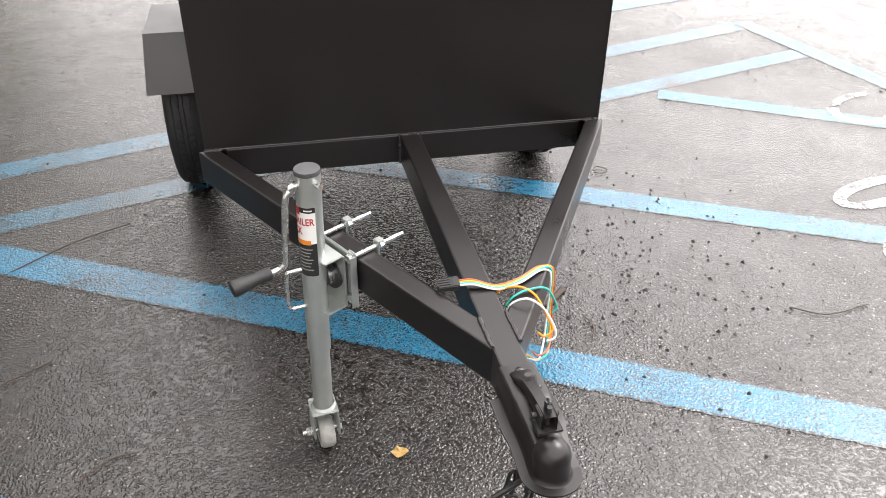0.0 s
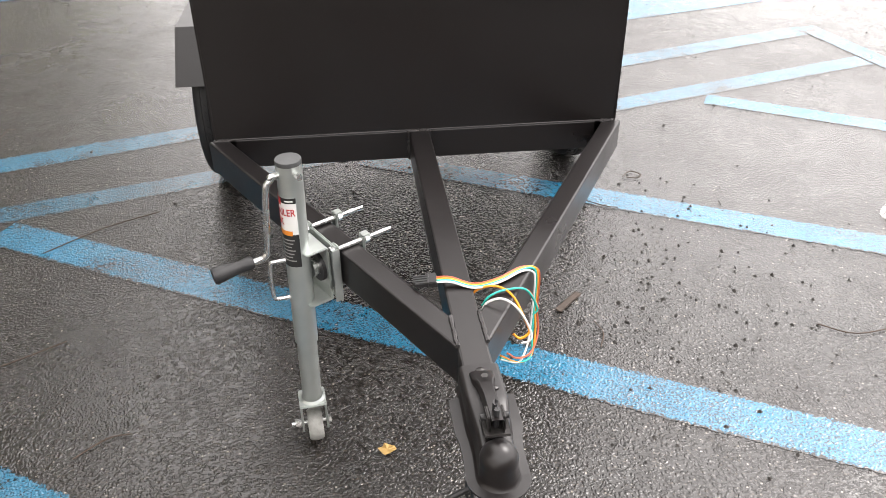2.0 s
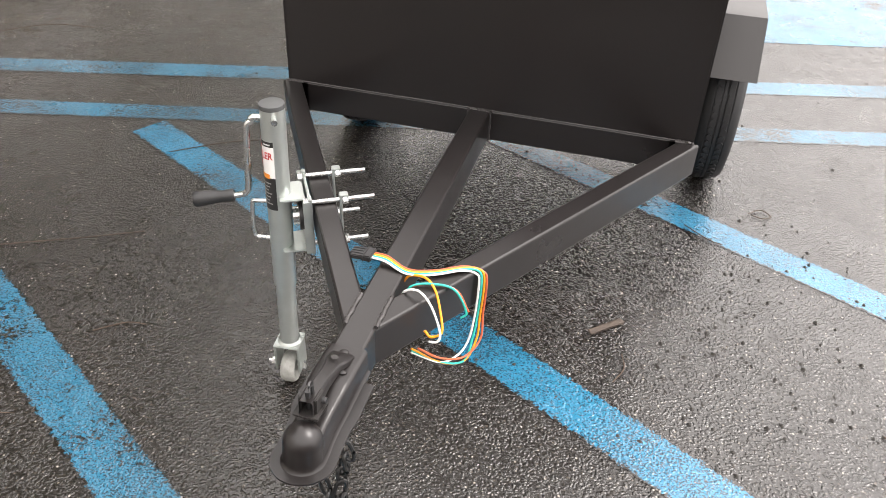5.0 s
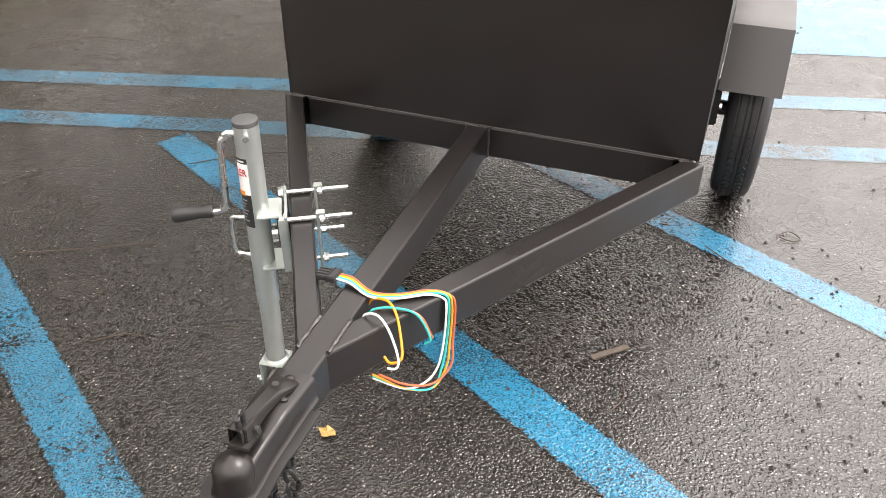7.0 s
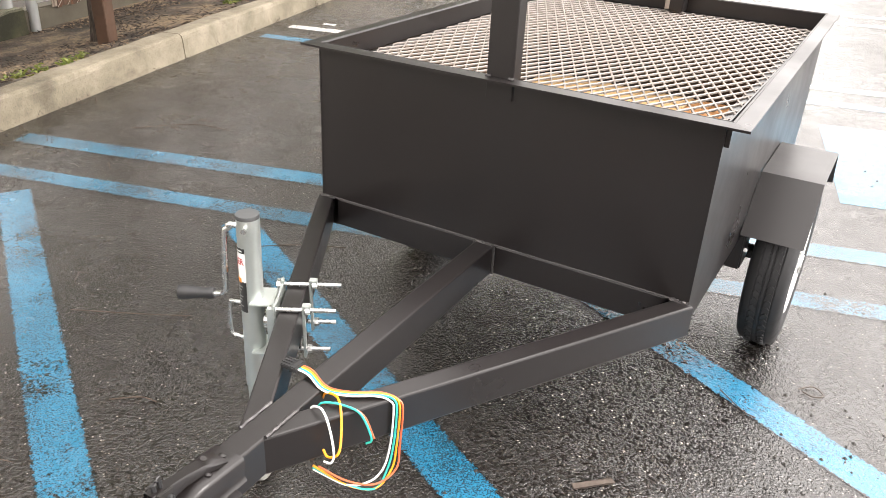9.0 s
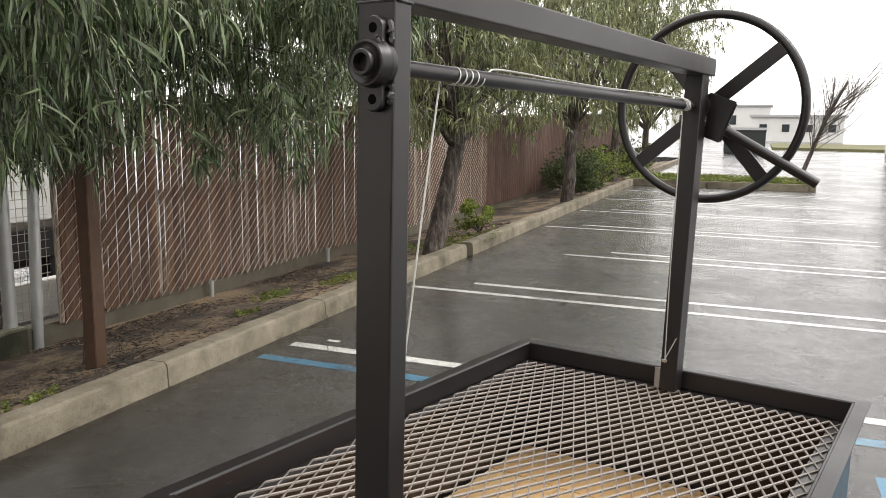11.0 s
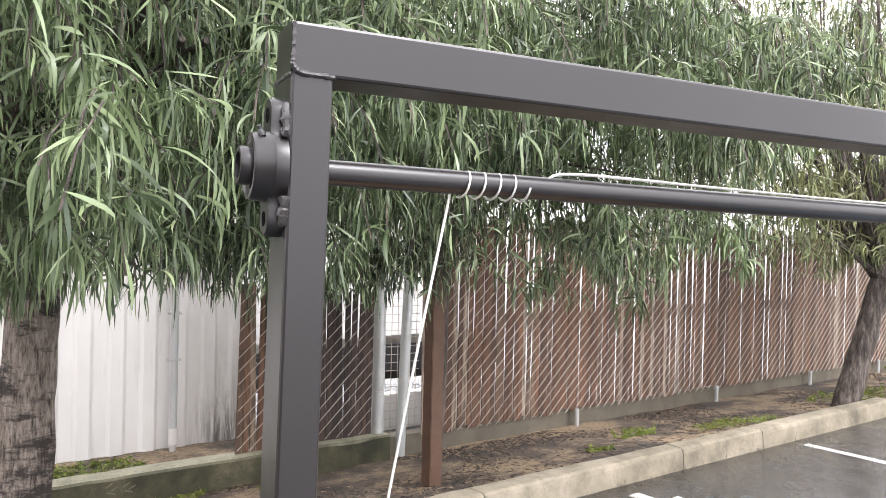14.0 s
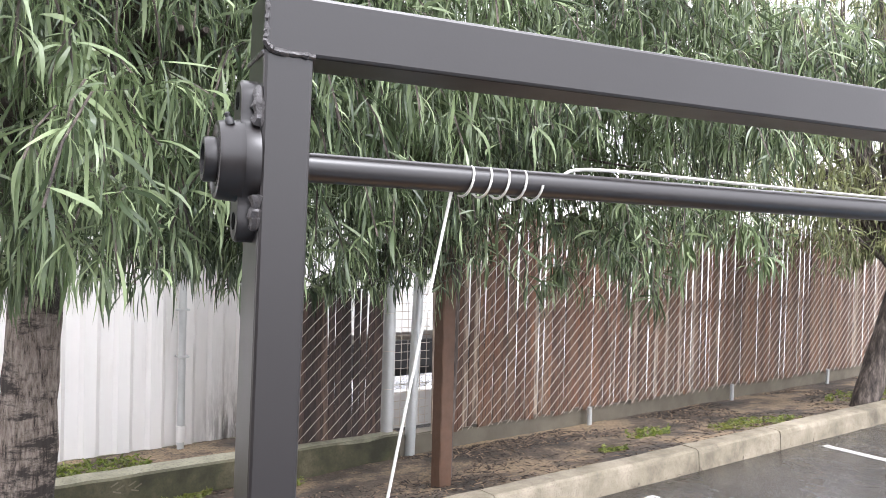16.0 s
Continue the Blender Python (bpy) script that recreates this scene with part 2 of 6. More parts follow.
def slat_mat(name, stops, pale, grain, rnd_kind):
    m = Mat(name, 0.75)
    r = m.rnd() if rnd_kind else m.island()
    va = m.n("VectorMath")
    va.operation = "MULTIPLY_ADD"
    cmb = m.n("CombineXYZ")
    m.link(r, cmb.inputs[0])
    m.link(r, cmb.inputs[2])
    m.link(cmb.outputs[0], va.inputs[0])
    va.inputs[1].default_value = (37.0, 0.0, 53.0)
    m.link(m.co, va.inputs[2])
    g = m.noise(9, 6, 0.65, m.scaled(7, 7, 0.55, va.outputs[0]))
    st = m.noise(2.2, 5, 0.6, m.scaled(3, 3, 1.0, va.outputs[0]))
    c = m.ramp(r, *stops)
    c = m.mix(m.math("MULTIPLY", m.ramp(st, (0.46, 0.0), (0.66, 1.0)), 0.55), c, pale)
    c = m.mix(m.ramp(g, (0.40, 0.9), (0.62, 0.0)), c, grain)
    m.color(c).bump(g, 0.5, 0.003)
    return m.m


M_SLAT = slat_mat("redwood_slat", ((0.0, (0.046, 0.022, 0.013)), (0.25, (0.150, 0.064, 0.030)), (0.4, (0.078, 0.036, 0.021)), (0.6, (0.190, 0.091, 0.046)), (0.8, (0.090, 0.052, 0.032)), (0.93, (0.210, 0.135, 0.085)), (0.955, (0.36, 0.29, 0.22)), (1.0, (0.40, 0.33, 0.26))), (0.195, 0.128, 0.083), (0.046, 0.027, 0.018), True)
M_SLATFAR = slat_mat("redwood_slat_far", ((0.0, (0.060, 0.026, 0.018)), (0.5, (0.115, 0.05, 0.032)), (1.0, (0.15, 0.085, 0.06))), (0.16, 0.10, 0.07), (0.045, 0.024, 0.019), False)
M_SLATDARK = slat_mat("dark_slat", ((0.0, (0.026, 0.017, 0.014)), (0.5, (0.060, 0.036, 0.028)), (0.85, (0.09, 0.055, 0.04)), (1.0, (0.15, 0.10, 0.07))), (0.10, 0.07, 0.052), (0.018, 0.012, 0.010), True)

ms = Mat("bare_planter_soil", 0.95)
_n = ms.noise(1.6, 6, 0.65)
_c = ms.ramp(_n, (0.38, (0.034, 0.027, 0.021)), (0.48, (0.095, 0.072, 0.050)), (0.56, (0.24, 0.175, 0.110)), (0.74, (0.32, 0.23, 0.135)))
_c = ms.mix(ms.ramp(ms.noise(60, 4), (0.45, 0.0), (0.62, 0.75)), _c, (0.035, 0.026, 0.020))
ms.color(_c).bump(ms.noise(45, 6, 0.7), 0.8, 0.02)
M_SOIL = ms.m

ms = Mat("tree_bark", 0.9)
_n = ms.noise(9, 7, 0.7, ms.scaled(3, 3, 0.6))
ms.color(ms.ramp(_n, (0.36, (0.020, 0.016, 0.014)), (0.52, (0.075, 0.060, 0.050)), (0.68, (0.19, 0.16, 0.135))))
ms.bump(_n, 0.9, 0.02)
M_BARK = ms.m
ms = Mat("pale_cracked_bark", 0.9)
_n = ms.noise(11, 9, 0.78, ms.scaled(4.2, 4.2, 0.75))
_c = ms.ramp(_n, (0.38, (0.026, 0.021, 0.018)), (0.45, (0.17, 0.135, 0.11)), (0.60, (0.36, 0.305, 0.26)))
_band = ms.noise(1.0, 9, 0.72, ms.scaled(1.6, 1.6, 4.6))
_c = ms.mix(ms.ramp(_band, (0.50, 0.0), (0.56, 0.93)), _c, (0.028, 0.022, 0.019))
ms.color(_c)
ms.bump(_n, 1.0, 0.03)
M_BARKPALE = ms.m


def leaf_mat(name, a, b, c):
    m = Mat(name, 0.38, 0.0, 0.5)
    col = m.mix(m.math("POWER", m.island(), 1.9), a, b)
    col = m.mix(m.ramp(m.noise(1.3, 3), (0.45, 0.0), (0.7, 0.6)), col, c)
    m.color(col)
    tr = m.n("BsdfTranslucent")
    m.link(col, tr.inputs[0])
    mx = m.n("MixShader", Fac=0.24)
    out = [n for n in m.t.nodes if n.type == "OUTPUT_MATERIAL"][0]
    m.link(m.p.outputs[0], mx.inputs[1])
    m.link(tr.outputs[0], mx.inputs[2])
    m.link(mx.outputs[0], out.inputs["Surface"])
    return m.m


M_LEAF = leaf_mat("willow_leaf", (0.030, 0.049, 0.021), (0.305, 0.378, 0.198), (0.105, 0.148, 0.052))
M_LEAF2 = leaf_mat("olive_willow_leaf", (0.060, 0.080, 0.030), (0.33, 0.36, 0.165), (0.225, 0.225, 0.095))
M_BUSH = leaf_mat("shrub_leaf", (0.03, 0.055, 0.015), (0.10, 0.13, 0.03), (0.06, 0.05, 0.02))
M_BUSHY = leaf_mat("yellow_green_shrub_leaf", (0.12, 0.17, 0.02), (0.25, 0.30, 0.04), (0.14, 0.15, 0.03))
M_GRASS = leaf_mat("weed_grass", (0.09, 0.13, 0.015), (0.22, 0.25, 0.04), (0.15, 0.14, 0.03))

ms = Mat("firebrick", 0.9)
_c = ms.mix(ms.rnd(), (0.50, 0.315, 0.145), (0.57, 0.38, 0.19))
_c = ms.mix(ms.ramp(ms.noise(5, 5), (0.52, 0.0), (0.75, 0.6)), _c, (0.50, 0.26, 0.10))
ms.color(_c).bump(ms.noise(80, 4), 0.4, 0.002)
M_BRICK = ms.m
ms = Mat("rusty_firebrick", 0.9)
_c = ms.mix(ms.rnd(), (0.40, 0.19, 0.07), (0.52, 0.28, 0.12))
ms.color(ms.mix(ms.noise(7, 5), _c, (0.34, 0.14, 0.05))).bump(ms.noise(80, 4), 0.4, 0.002)
M_BRICK2 = ms.m
M_MESH = worn("raw_expanded_steel", (0.24, 0.215, 0.195), 0.15, 0.5, 0.3, 10, 200, 0.2, 0.001)
# near-black colour that stands in for the shade inside the bolt holes
M_HOLESHADE = worn("bolt_hole_shade", (0.0025, 0.0025, 0.0025), 0.2, 0.95, 0, 20, 90, 0.1, 0.001, 0.05)
M_TIN = worn("box_inside_black", (0.018, 0.016, 0.015), 0.2, 0.6)


# ---- mesh helpers ----
def put_mesh(name, verts, faces, mat, smooth=False):
    me = bpy.data.meshes.new(name)
    me.from_pydata(verts, [], faces)
    me.materials.append(mat)
    if smooth:
        for p in me.polygons:
            p.use_smooth = True
    me.update()
    return new(name, me)


def finish(name, bm, mat, smooth=False, angle=40):
    bmesh.ops.recalc_face_normals(bm, faces=bm.faces)
    me = bpy.data.meshes.new(name)
    bm.to_mesh(me)
    bm.free()
    me.materials.append(mat)
    if smooth:
        for p in me.polygons:
            p.use_smooth = True
        me.set_sharp_from_angle(angle=radians(angle))
    return new(name, me)


def part(name, bm, mat, parent, label="", smooth=False):
    ob = finish(name, bm, mat, smooth)
    ob.parent = parent
    if parent is not None:
        ob.matrix_parent_inverse = Matrix()
    if label:
        ob["label"] = label
    return ob


def thing(name, label, category, group="", kind=""):
    e = new(name)
    e.empty_display_size = 0.1
    return tagged(e, label, category, group, kind)


def add_box(bm, c, s, m=None, bevel=0.0):
    r = bmesh.ops.create_cube(bm, size=1.0)
    vs = r["verts"]
    for v in vs:
        v.co = Vector((v.co.x * s[0], v.co.y * s[1], v.co.z * s[2]))
    if bevel:
        es = list({e for v in vs for e in v.link_edges})
        r2 = bmesh.ops.bevel(bm, geom=es, offset=bevel, segments=2, affect="EDGES", clamp_overlap=True)
        vs = list({v for f in r2["faces"] for v in f.verts} | {v for v in vs if v.is_valid})
    for v in vs:
        p = v.co
        if m is not None:
            p = m @ p
        v.co = p + Vector(c)
    return vs


def box_bm(c, s, m=None, bevel=0.0):
    bm = bmesh.new()
    add_box(bm, c, s, m, bevel)
    return bm


def add_beam(bm, p0, p1, w, h, cut0=None, cut1=None, bevel=0.004):
    """A rectangular tube from p0 to p1 (centres of its ends), w wide and h high; cut0, cut1: directions of its end planes in plan."""
    p0, p1 = Vector(p0), Vector(p1)
    d = (p1 - p0).normalized()
    side = d.cross(Vector((0, 0, 1)))
    if side.length < 1e-4:
        side = Vector((1, 0, 0))
    side.normalize()
    up = side.cross(d).normalized()
    rings = []
    b = bevel
    prof = [(-w / 2 + b, -h / 2), (w / 2 - b, -h / 2), (w / 2 - b * 0.3, -h / 2 + b * 0.3), (w / 2, -h / 2 + b), (w / 2, h / 2 - b), (w / 2 - b * 0.3, h / 2 - b * 0.3), (w / 2 - b, h / 2), (-w / 2 + b, h / 2), (-w / 2 + b * 0.3, h / 2 - b * 0.3), (-w / 2, h / 2 - b), (-w / 2, -h / 2 + b), (-w / 2 + b * 0.3, -h / 2 + b * 0.3)]
    for p, cut in ((p0, cut0), (p1, cut1)):
        ring = []
        for a, z in prof:
            q = p + side * a + up * z
            if cut is not None:
                cv = Vector((cut[0], cut[1], 0)).normalized()
                nrm = Vector((-cv.y, cv.x, 0))
                t = (p - q).dot(nrm) / d.dot(nrm)
                q = q + d * t
            ring.append(bm.verts.new(q))
        rings.append(ring)
    n = len(prof)
    for i in range(n):
        bm.faces.new((rings[0][i], rings[0][(i + 1) % n], rings[1][(i + 1) % n], rings[1][i]))
    bm.faces.new(rings[0])
    bm.faces.new(rings[1])


def smooth_path(pts, k=6):
    """Catmull-Rom through the points."""
    P = [Vector(p) for p in pts]
    P = [P[0] * 2 - P[1]] + P + [P[-1] * 2 - P[-2]]
    out = []
    for i in range(1, len(P) - 2):
        a, b, c, d = P[i - 1], P[i], P[i + 1], P[i + 2]
        for j in range(k):
            t = j / k
            out.append(0.5 * ((2 * b) + (c - a) * t + (2 * a - 5 * b + 4 * c - d) * t * t + (3 * b - a - 3 * c + d) * t ** 3))
    out.append(P[-2])
    return out


def add_rod(bm, pts, r, n=10, caps=True):
    """A round rod along the points; r may be one radius or one a point."""
    P = [Vector(p) for p in pts]
    rs = r if isinstance(r, (list, tuple)) else [r] * len(P)
    d0 = (P[1] - P[0]).normalized()
    ref = Vector((0, 0, 1)) if abs(d0.z) < 0.9 else Vector((1, 0, 0))
    u = d0.cross(ref).normalized()
    rings = []
    for i, p in enumerate(P):
        d = (P[min(i + 1, len(P) - 1)] - P[max(i - 1, 0)]).normalized()
        u = (u - d * u.dot(d)).normalized()
        w = d.cross(u)
        rings.append([bm.verts.new(p + (u * math.cos(2 * math.pi * k / n) + w * math.sin(2 * math.pi * k / n)) * rs[i]) for k in range(n)])
    for a, b in zip(rings, rings[1:]):
        for k in range(n):
            bm.faces.new((a[k], a[(k + 1) % n], b[(k + 1) % n], b[k]))
    if caps:
        bm.faces.new(rings[0])
        bm.faces.new(rings[-1])


def rod_bm(pts, r, n=10):
    bm = bmesh.new()
    add_rod(bm, pts, r, n)
    return bm


def add_lathe(bm, prof, n=32, m=None, close=False):
    """Turn the profile of (radius, z) about z; m places it."""
    rings = []
    for r, z in prof:
        ring = []
        for k in range(n):
            a = 2 * math.pi * k / n
            p = Vector((r * math.cos(a), r * math.sin(a), z))
            ring.append(bm.verts.new(m @ p if m is not None else p))
        rings.append(ring)
    pairs = list(zip(rings, rings[1:])) + ([(rings[-1], rings[0])] if close else [])
    for a, b in pairs:
        for k in range(n):
            bm.faces.new((a[k], a[(k + 1) % n], b[(k + 1) % n], b[k]))
    if not close:
        bm.faces.new(rings[0])
        bm.faces.new(rings[-1])


def lathe_bm(prof, n=32, m=None, close=False):
    bm = bmesh.new()
    add_lathe(bm, prof, n, m, close)
    return bm


def flat(name, pts, z, mat):
    """A flat painted shape on the ground from its outline, 4 mm proud."""
    return put_mesh(name, [(x, y, z) for x, y in pts], [tuple(range(len(pts)))], mat)


# ---- the lot: its own axes, turned from the trailer ----
LA = radians(12.5)


def lot(u, v, z=0.0):
    return Vector((u * math.cos(LA) - v * math.sin(LA), u * math.sin(LA) + v * math.cos(LA), z))


LOT = Matrix.Rotation(LA, 4, "Z")

# one sheet, sunk where the planter bed lies
_us, _vv = (900, -2.76, -12.0, -900), (-900, -14.0, 40.0, 900)
_gv = [lot(u, v) for v in _vv for u in _us] + [lot(u, v, -0.2) for v in _vv[1:3] for u in _us[1:3]]
_gf = [(4 * j + i, 4 * j + i + 1, 4 * j + i + 5, 4 * j + i + 4) for j in range(3) for i in range(3) if (i, j) != (1, 1)]
_gf += [(16, 17, 19, 18), (5, 6, 17, 16), (6, 10, 19, 17), (10, 9, 18, 19), (9, 5, 16, 18)]
tagged(put_mesh("ground", _gv, _gf, M_ASPHALT), "wet dark asphalt car park with pale stone chips", "ground", kind="structure")


def edge_map(ob, fn):
    """A map on a painted shape: u is 0 at its worn edges and 1 inside, by vertex number."""
    uv = ob.data.uv_layers.new(name="edge")
    for lp in ob.data.loops:
        uv.data[lp.index].uv = (fn(lp.vertex_index), 0.0)
    return ob


def stripe(name, p0, p1, w, mat, label, z=0.0008):
    """A painted line from p0 to p1, w wide, with slightly wavering edges."""
    a, b = Vector(p0), Vector(p1)
    d = (b - a).normalized()
    s = Vector((-d.y, d.x))
    n = max(2, int((b - a).length / 0.011))
    rnd = random.Random(name + str(round(p0[0], 2)))
    w += 0.012
    L, R, L2, R2 = [], [], [], []
    for i in range(n + 1):
        p = a + (b - a) * (i / n)
        L.append((*(p + s * (w / 2 + rnd.gauss(0, 0.0016))), z))
        R.append((*(p - s * (w / 2 + rnd.gauss(0, 0.0016))), z))
        L2.append((*(p + s * (w / 2 - 0.02)), z))
        R2.append((*(p - s * (w / 2 - 0.02)), z))
    vs = L + L2 + R2 + R
    fs = [(q * (n + 1) + i, (q + 1) * (n + 1) + i, (q + 1) * (n + 1) + i + 1, q * (n + 1) + i + 1) for q in range(3) for i in range(n)]
    ob = edge_map(put_mesh(name, vs, fs, mat), lambda k: 0.0 if k <= n or k >= 3 * (n + 1) else 1.0)
    return tagged(ob, label, "road marking", "parking lot markings", "structure")


BL = "worn pale blue painted line on wet asphalt"
stripe("blue_line", (-2.71, 0.525), (2.09, 1.90), 0.112, M_BLUEWORN, BL)
stripe("blue_line", (-2.95, 0.10), (2.15, 1.475), 0.100, M_BLUEWORN, BL)
stripe("blue_line", (2.105, 1.945), (2.86, -1.2), 0.105, M_BLUE, BL, 0.0014)
stripe("blue_line", (1.27, 1.147), (2.50, 0.45), 0.094, M_BLUE, BL, 0.0011)
stripe("blue_line", (-0.14, 0.80), (2.62, -0.56), 0.105, M_BLUE, BL, 0.0011)
stripe("blue_line", (-1.27, 0.440), (2.70, -1.617), 0.120, M_BLUE, BL, 0.0011)
stripe("blue_line", (-2.185, 0.135), (1.20, -1.85), 0.118, M_BLUEWORN, BL, 0.0011)
stripe("blue_line", tuple(lot(-2.546, 3.355))[:2], tuple(lot(3.2, 3.36))[:2], 0.10, M_BLUE, BL)
WL = "thin white painted stall line on wet asphalt"
stripe("white_line", tuple(lot(-2.512, 3.70))[:2], tuple(lot(3.2, 3.70))[:2], 0.10, M_WHITE, WL)
for k in range(6):
    for dv in (0.0, 0.40):
        v = 5.89 + 2.53 * k + dv
        stripe("white_line", tuple(lot(-2.56 + (0.5 if dv else 0) + (0.9 if k == 1 else 0), v))[:2], tuple(lot(2.12 - 0.03 * k, v))[:2], 0.085, M_WHITE, WL)
stripe("white_line", tuple(lot(-2.33, 3.88))[:2], tuple(lot(-2.23, 3.88))[:2], 0.05, M_WHITE, WL)
for k in range(7):
    v = 11.5 + 2.7 * k
    stripe("white_line", tuple(lot(7.5, v))[:2], tuple(lot(12.5, v))[:2], 0.09, M_WHITE, WL)
_q = [lot(u, v) for u, v in ((1.09, 1.82), (2.55, 1.87), (2.55, 3.02), (1.09, 2.92))]
tagged(edge_map(flat("blue_panel", [(p.x, p.y) for p in _q], 0.0008, M_BLUE), lambda k: 1.0), "large light blue painted square on the asphalt", "road marking", kind="structure")


def painted_arc(cx, cy, rx, ry, turn, a0, a1, w):
    """One stroke of a worn stencilled letter, as a bent bar."""
    n = 22
    vs, fs = [], []
    ct, st = math.cos(radians(turn)), math.sin(radians(turn))
    for i in range(n + 1):
        a = radians(a0 + (a1 - a0) * i / n)
        for k in (1.0, 0.0):
            x, y = (rx - w * k) * math.cos(a), (ry - w * k) * math.sin(a)
            vs.append((cx + x * ct - y * st, cy + x * st + y * ct, 0.0014))
    for i in range(n):
        fs.append((2 * i, 2 * i + 1, 2 * i + 3, 2 * i + 2))
    return tagged(edge_map(put_mesh("white_marking", vs, fs, M_WHITEWORN), lambda k: 0.55), "worn white stencilled bar on the asphalt", "road marking", "parking lot markings", "structure")


painted_arc(1.66, 0.235, 0.20, 0.085, 14, 20, 330, 0.05)
painted_arc(2.04, 0.84, 0.17, 0.13, 20, 130, 330, 0.05)
painted_arc(2.06, 0.93, 0.13, 0.06, 20, 20, 170, 0.04)
painted_arc(1.60, -0.10, 0.18, 0.11, 14, 60, 200, 0.05)


# ---- kerb, planter strip, walls and fence ----
def kerb_piece(v0, v1, u0, end_drop=0.0):
    prof = [(u0, -0.05), (u0 - 0.012, 0.115), (u0 - 0.018, 0.138), (u0 - 0.035, 0.150), (u0 - 0.155, 0.150), (u0 - 0.165, 0.142), (u0 - 0.17, -0.05)]
    n = max(2, int((v1 - v0) / 0.15))
    vs, fs = [], []
    rnd = random.Random(int(v0 * 100))
    for i in range(n + 1):
        v = v0 + (v1 - v0) * i / n
        for j, (u, z) in enumerate(prof):
            jz = rnd.uniform(-0.003, 0.003) if 0 < j < 6 else 0
            vs.append(lot(u + rnd.uniform(-0.002, 0.002), v, z + jz))
    m = len(prof)
    for i in range(n):
        for j in range(m - 1):
            fs.append((i * m + j, i * m + j + 1, (i + 1) * m + j + 1, (i + 1) * m + j))
    fs.append(tuple(range(m)))
    fs.append(tuple(n * m + j for j in reversed(range(m))))
    return tagged(put_mesh("kerb", vs, fs, M_CONC), "weathered concrete kerb section beside a planter strip", "kerb", "planter kerb", "structure")


_js = [-12.0, -9.0, -6.2, -3.4, -0.9, 0.95, 2.60, 4.43, 5.45, 7.72]
for a, b in zip(_js, _js[1:]):
    kerb_piece(a + 0.004, b - 0.004, -2.66)
_js = [7.87, 10.9, 14.0, 17.1, 20.4]
for a, b in zip(_js, _js[1:]):
    kerb_piece(a + 0.004, b - 0.004, -2.64)
_js = [20.5, 24, 28, 32, 36, 40]
for a, b in zip(_js, _js[1:]):
    kerb_piece(a + 0.004, b - 0.004, -2.80)


def soil_z(u, v):
    """The bed falls from the kerb to the foot of the fence."""
    z = 0.115 if u > -4.5 else 0.178
    for a, b, fall in ((-2.80, -3.35, 0.125), (-3.35, -4.05, 0.09), (-4.05, -4.40, 0.04)):
        z -= fall * max(0.0, min(1.0, (a - u) / (a - b)))
    return z + 0.022 * noise.noise(Vector((u * 2.2, v * 1.6, 3.1))) + 0.012 * noise.noise(Vector((u * 9, v * 9, 1.7)))


def soil_strip(name, u0, u1, v0, v1, mat, label):
    nu, nv = max(2, int(abs(u1 - u0) / 0.12)), int((v1 - v0) / 0.2)
    vs, fs = [], []
    for i in range(nv + 1):
        for j in range(nu + 1):
            u, v = u0 + (u1 - u0) * j / nu, v0 + (v1 - v0) * i / nv
            vs.append(lot(u, v, soil_z(u, v)))
    for i in range(nv):
        for j in range(nu):
            a = i * (nu + 1) + j
            fs.append((a, a + 1, a + nu + 2, a + nu + 1))
    return tagged(put_mesh(name, vs, fs, mat, True), label, "soil", kind="structure")


soil_strip("planter_soil", -2.80, -4.47, -12, 36, M_SOIL, "bare brown planter soil with scattered mulch")
soil_strip("back_soil", -4.53, -5.60, -12, 3.4, M_SOIL, "damp soil strip beside the white building")

bm = bmesh.new()
rnd = random.Random(77)
nv = 110
rows = []
for i in range(nv + 1):
    v = -12.0 + 15.09 * i / nv
    chip = rnd.uniform(0.006, 0.022) if 2.58 < v < 2.87 else 0.0
    z = 0.060 + rnd.uniform(-0.003, 0.003)
    prof = ((-4.372 + rnd.uniform(-0.003, 0.003), -0.25), (-4.374 - chip * 0.3, z - 0.014 - chip), (-4.387 - chip, z - chip * 0.6), (-4.55, z), (-4.562, z - 0.014), (-4.562, -0.25))
    rows.append([bm.verts.new(lot(u, v, h)) for u, h in prof])
for a, b in zip(rows, rows[1:]):
    for q in range(5):
        bm.faces.new((a[q], a[q + 1], b[q + 1], b[q]))
bm.faces.new(rows[0])
bm.faces.new(rows[-1])
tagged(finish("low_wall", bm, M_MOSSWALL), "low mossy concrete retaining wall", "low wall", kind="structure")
bm = bmesh.new()
for v, z in ((1.02, 0.018), (1.055, -0.006), (1.035, -0.032), (1.125, 0.008), (1.16, -0.012), (1.14, -0.036)):
    add_box(bm, lot(-4.371, v, z), (0.004, 0.05, 0.009), LOT @ Matrix.Rotation(0.5 if z > -0.02 else -0.3, 4, "X"), 0.001)
tagged(finish("paint_mark", bm, M_CONC), "faded white painted marks on the low wall", "marking", kind="structure")
bm = bmesh.new()
add_box(bm, lot(-4.505, 17.1, -0.10), (0.14, 28.0, 0.24), LOT, 0.01)
tagged(finish("fence_footing", bm, M_FOOT), "damp concrete footing beneath the fence", "footing", kind="structure")

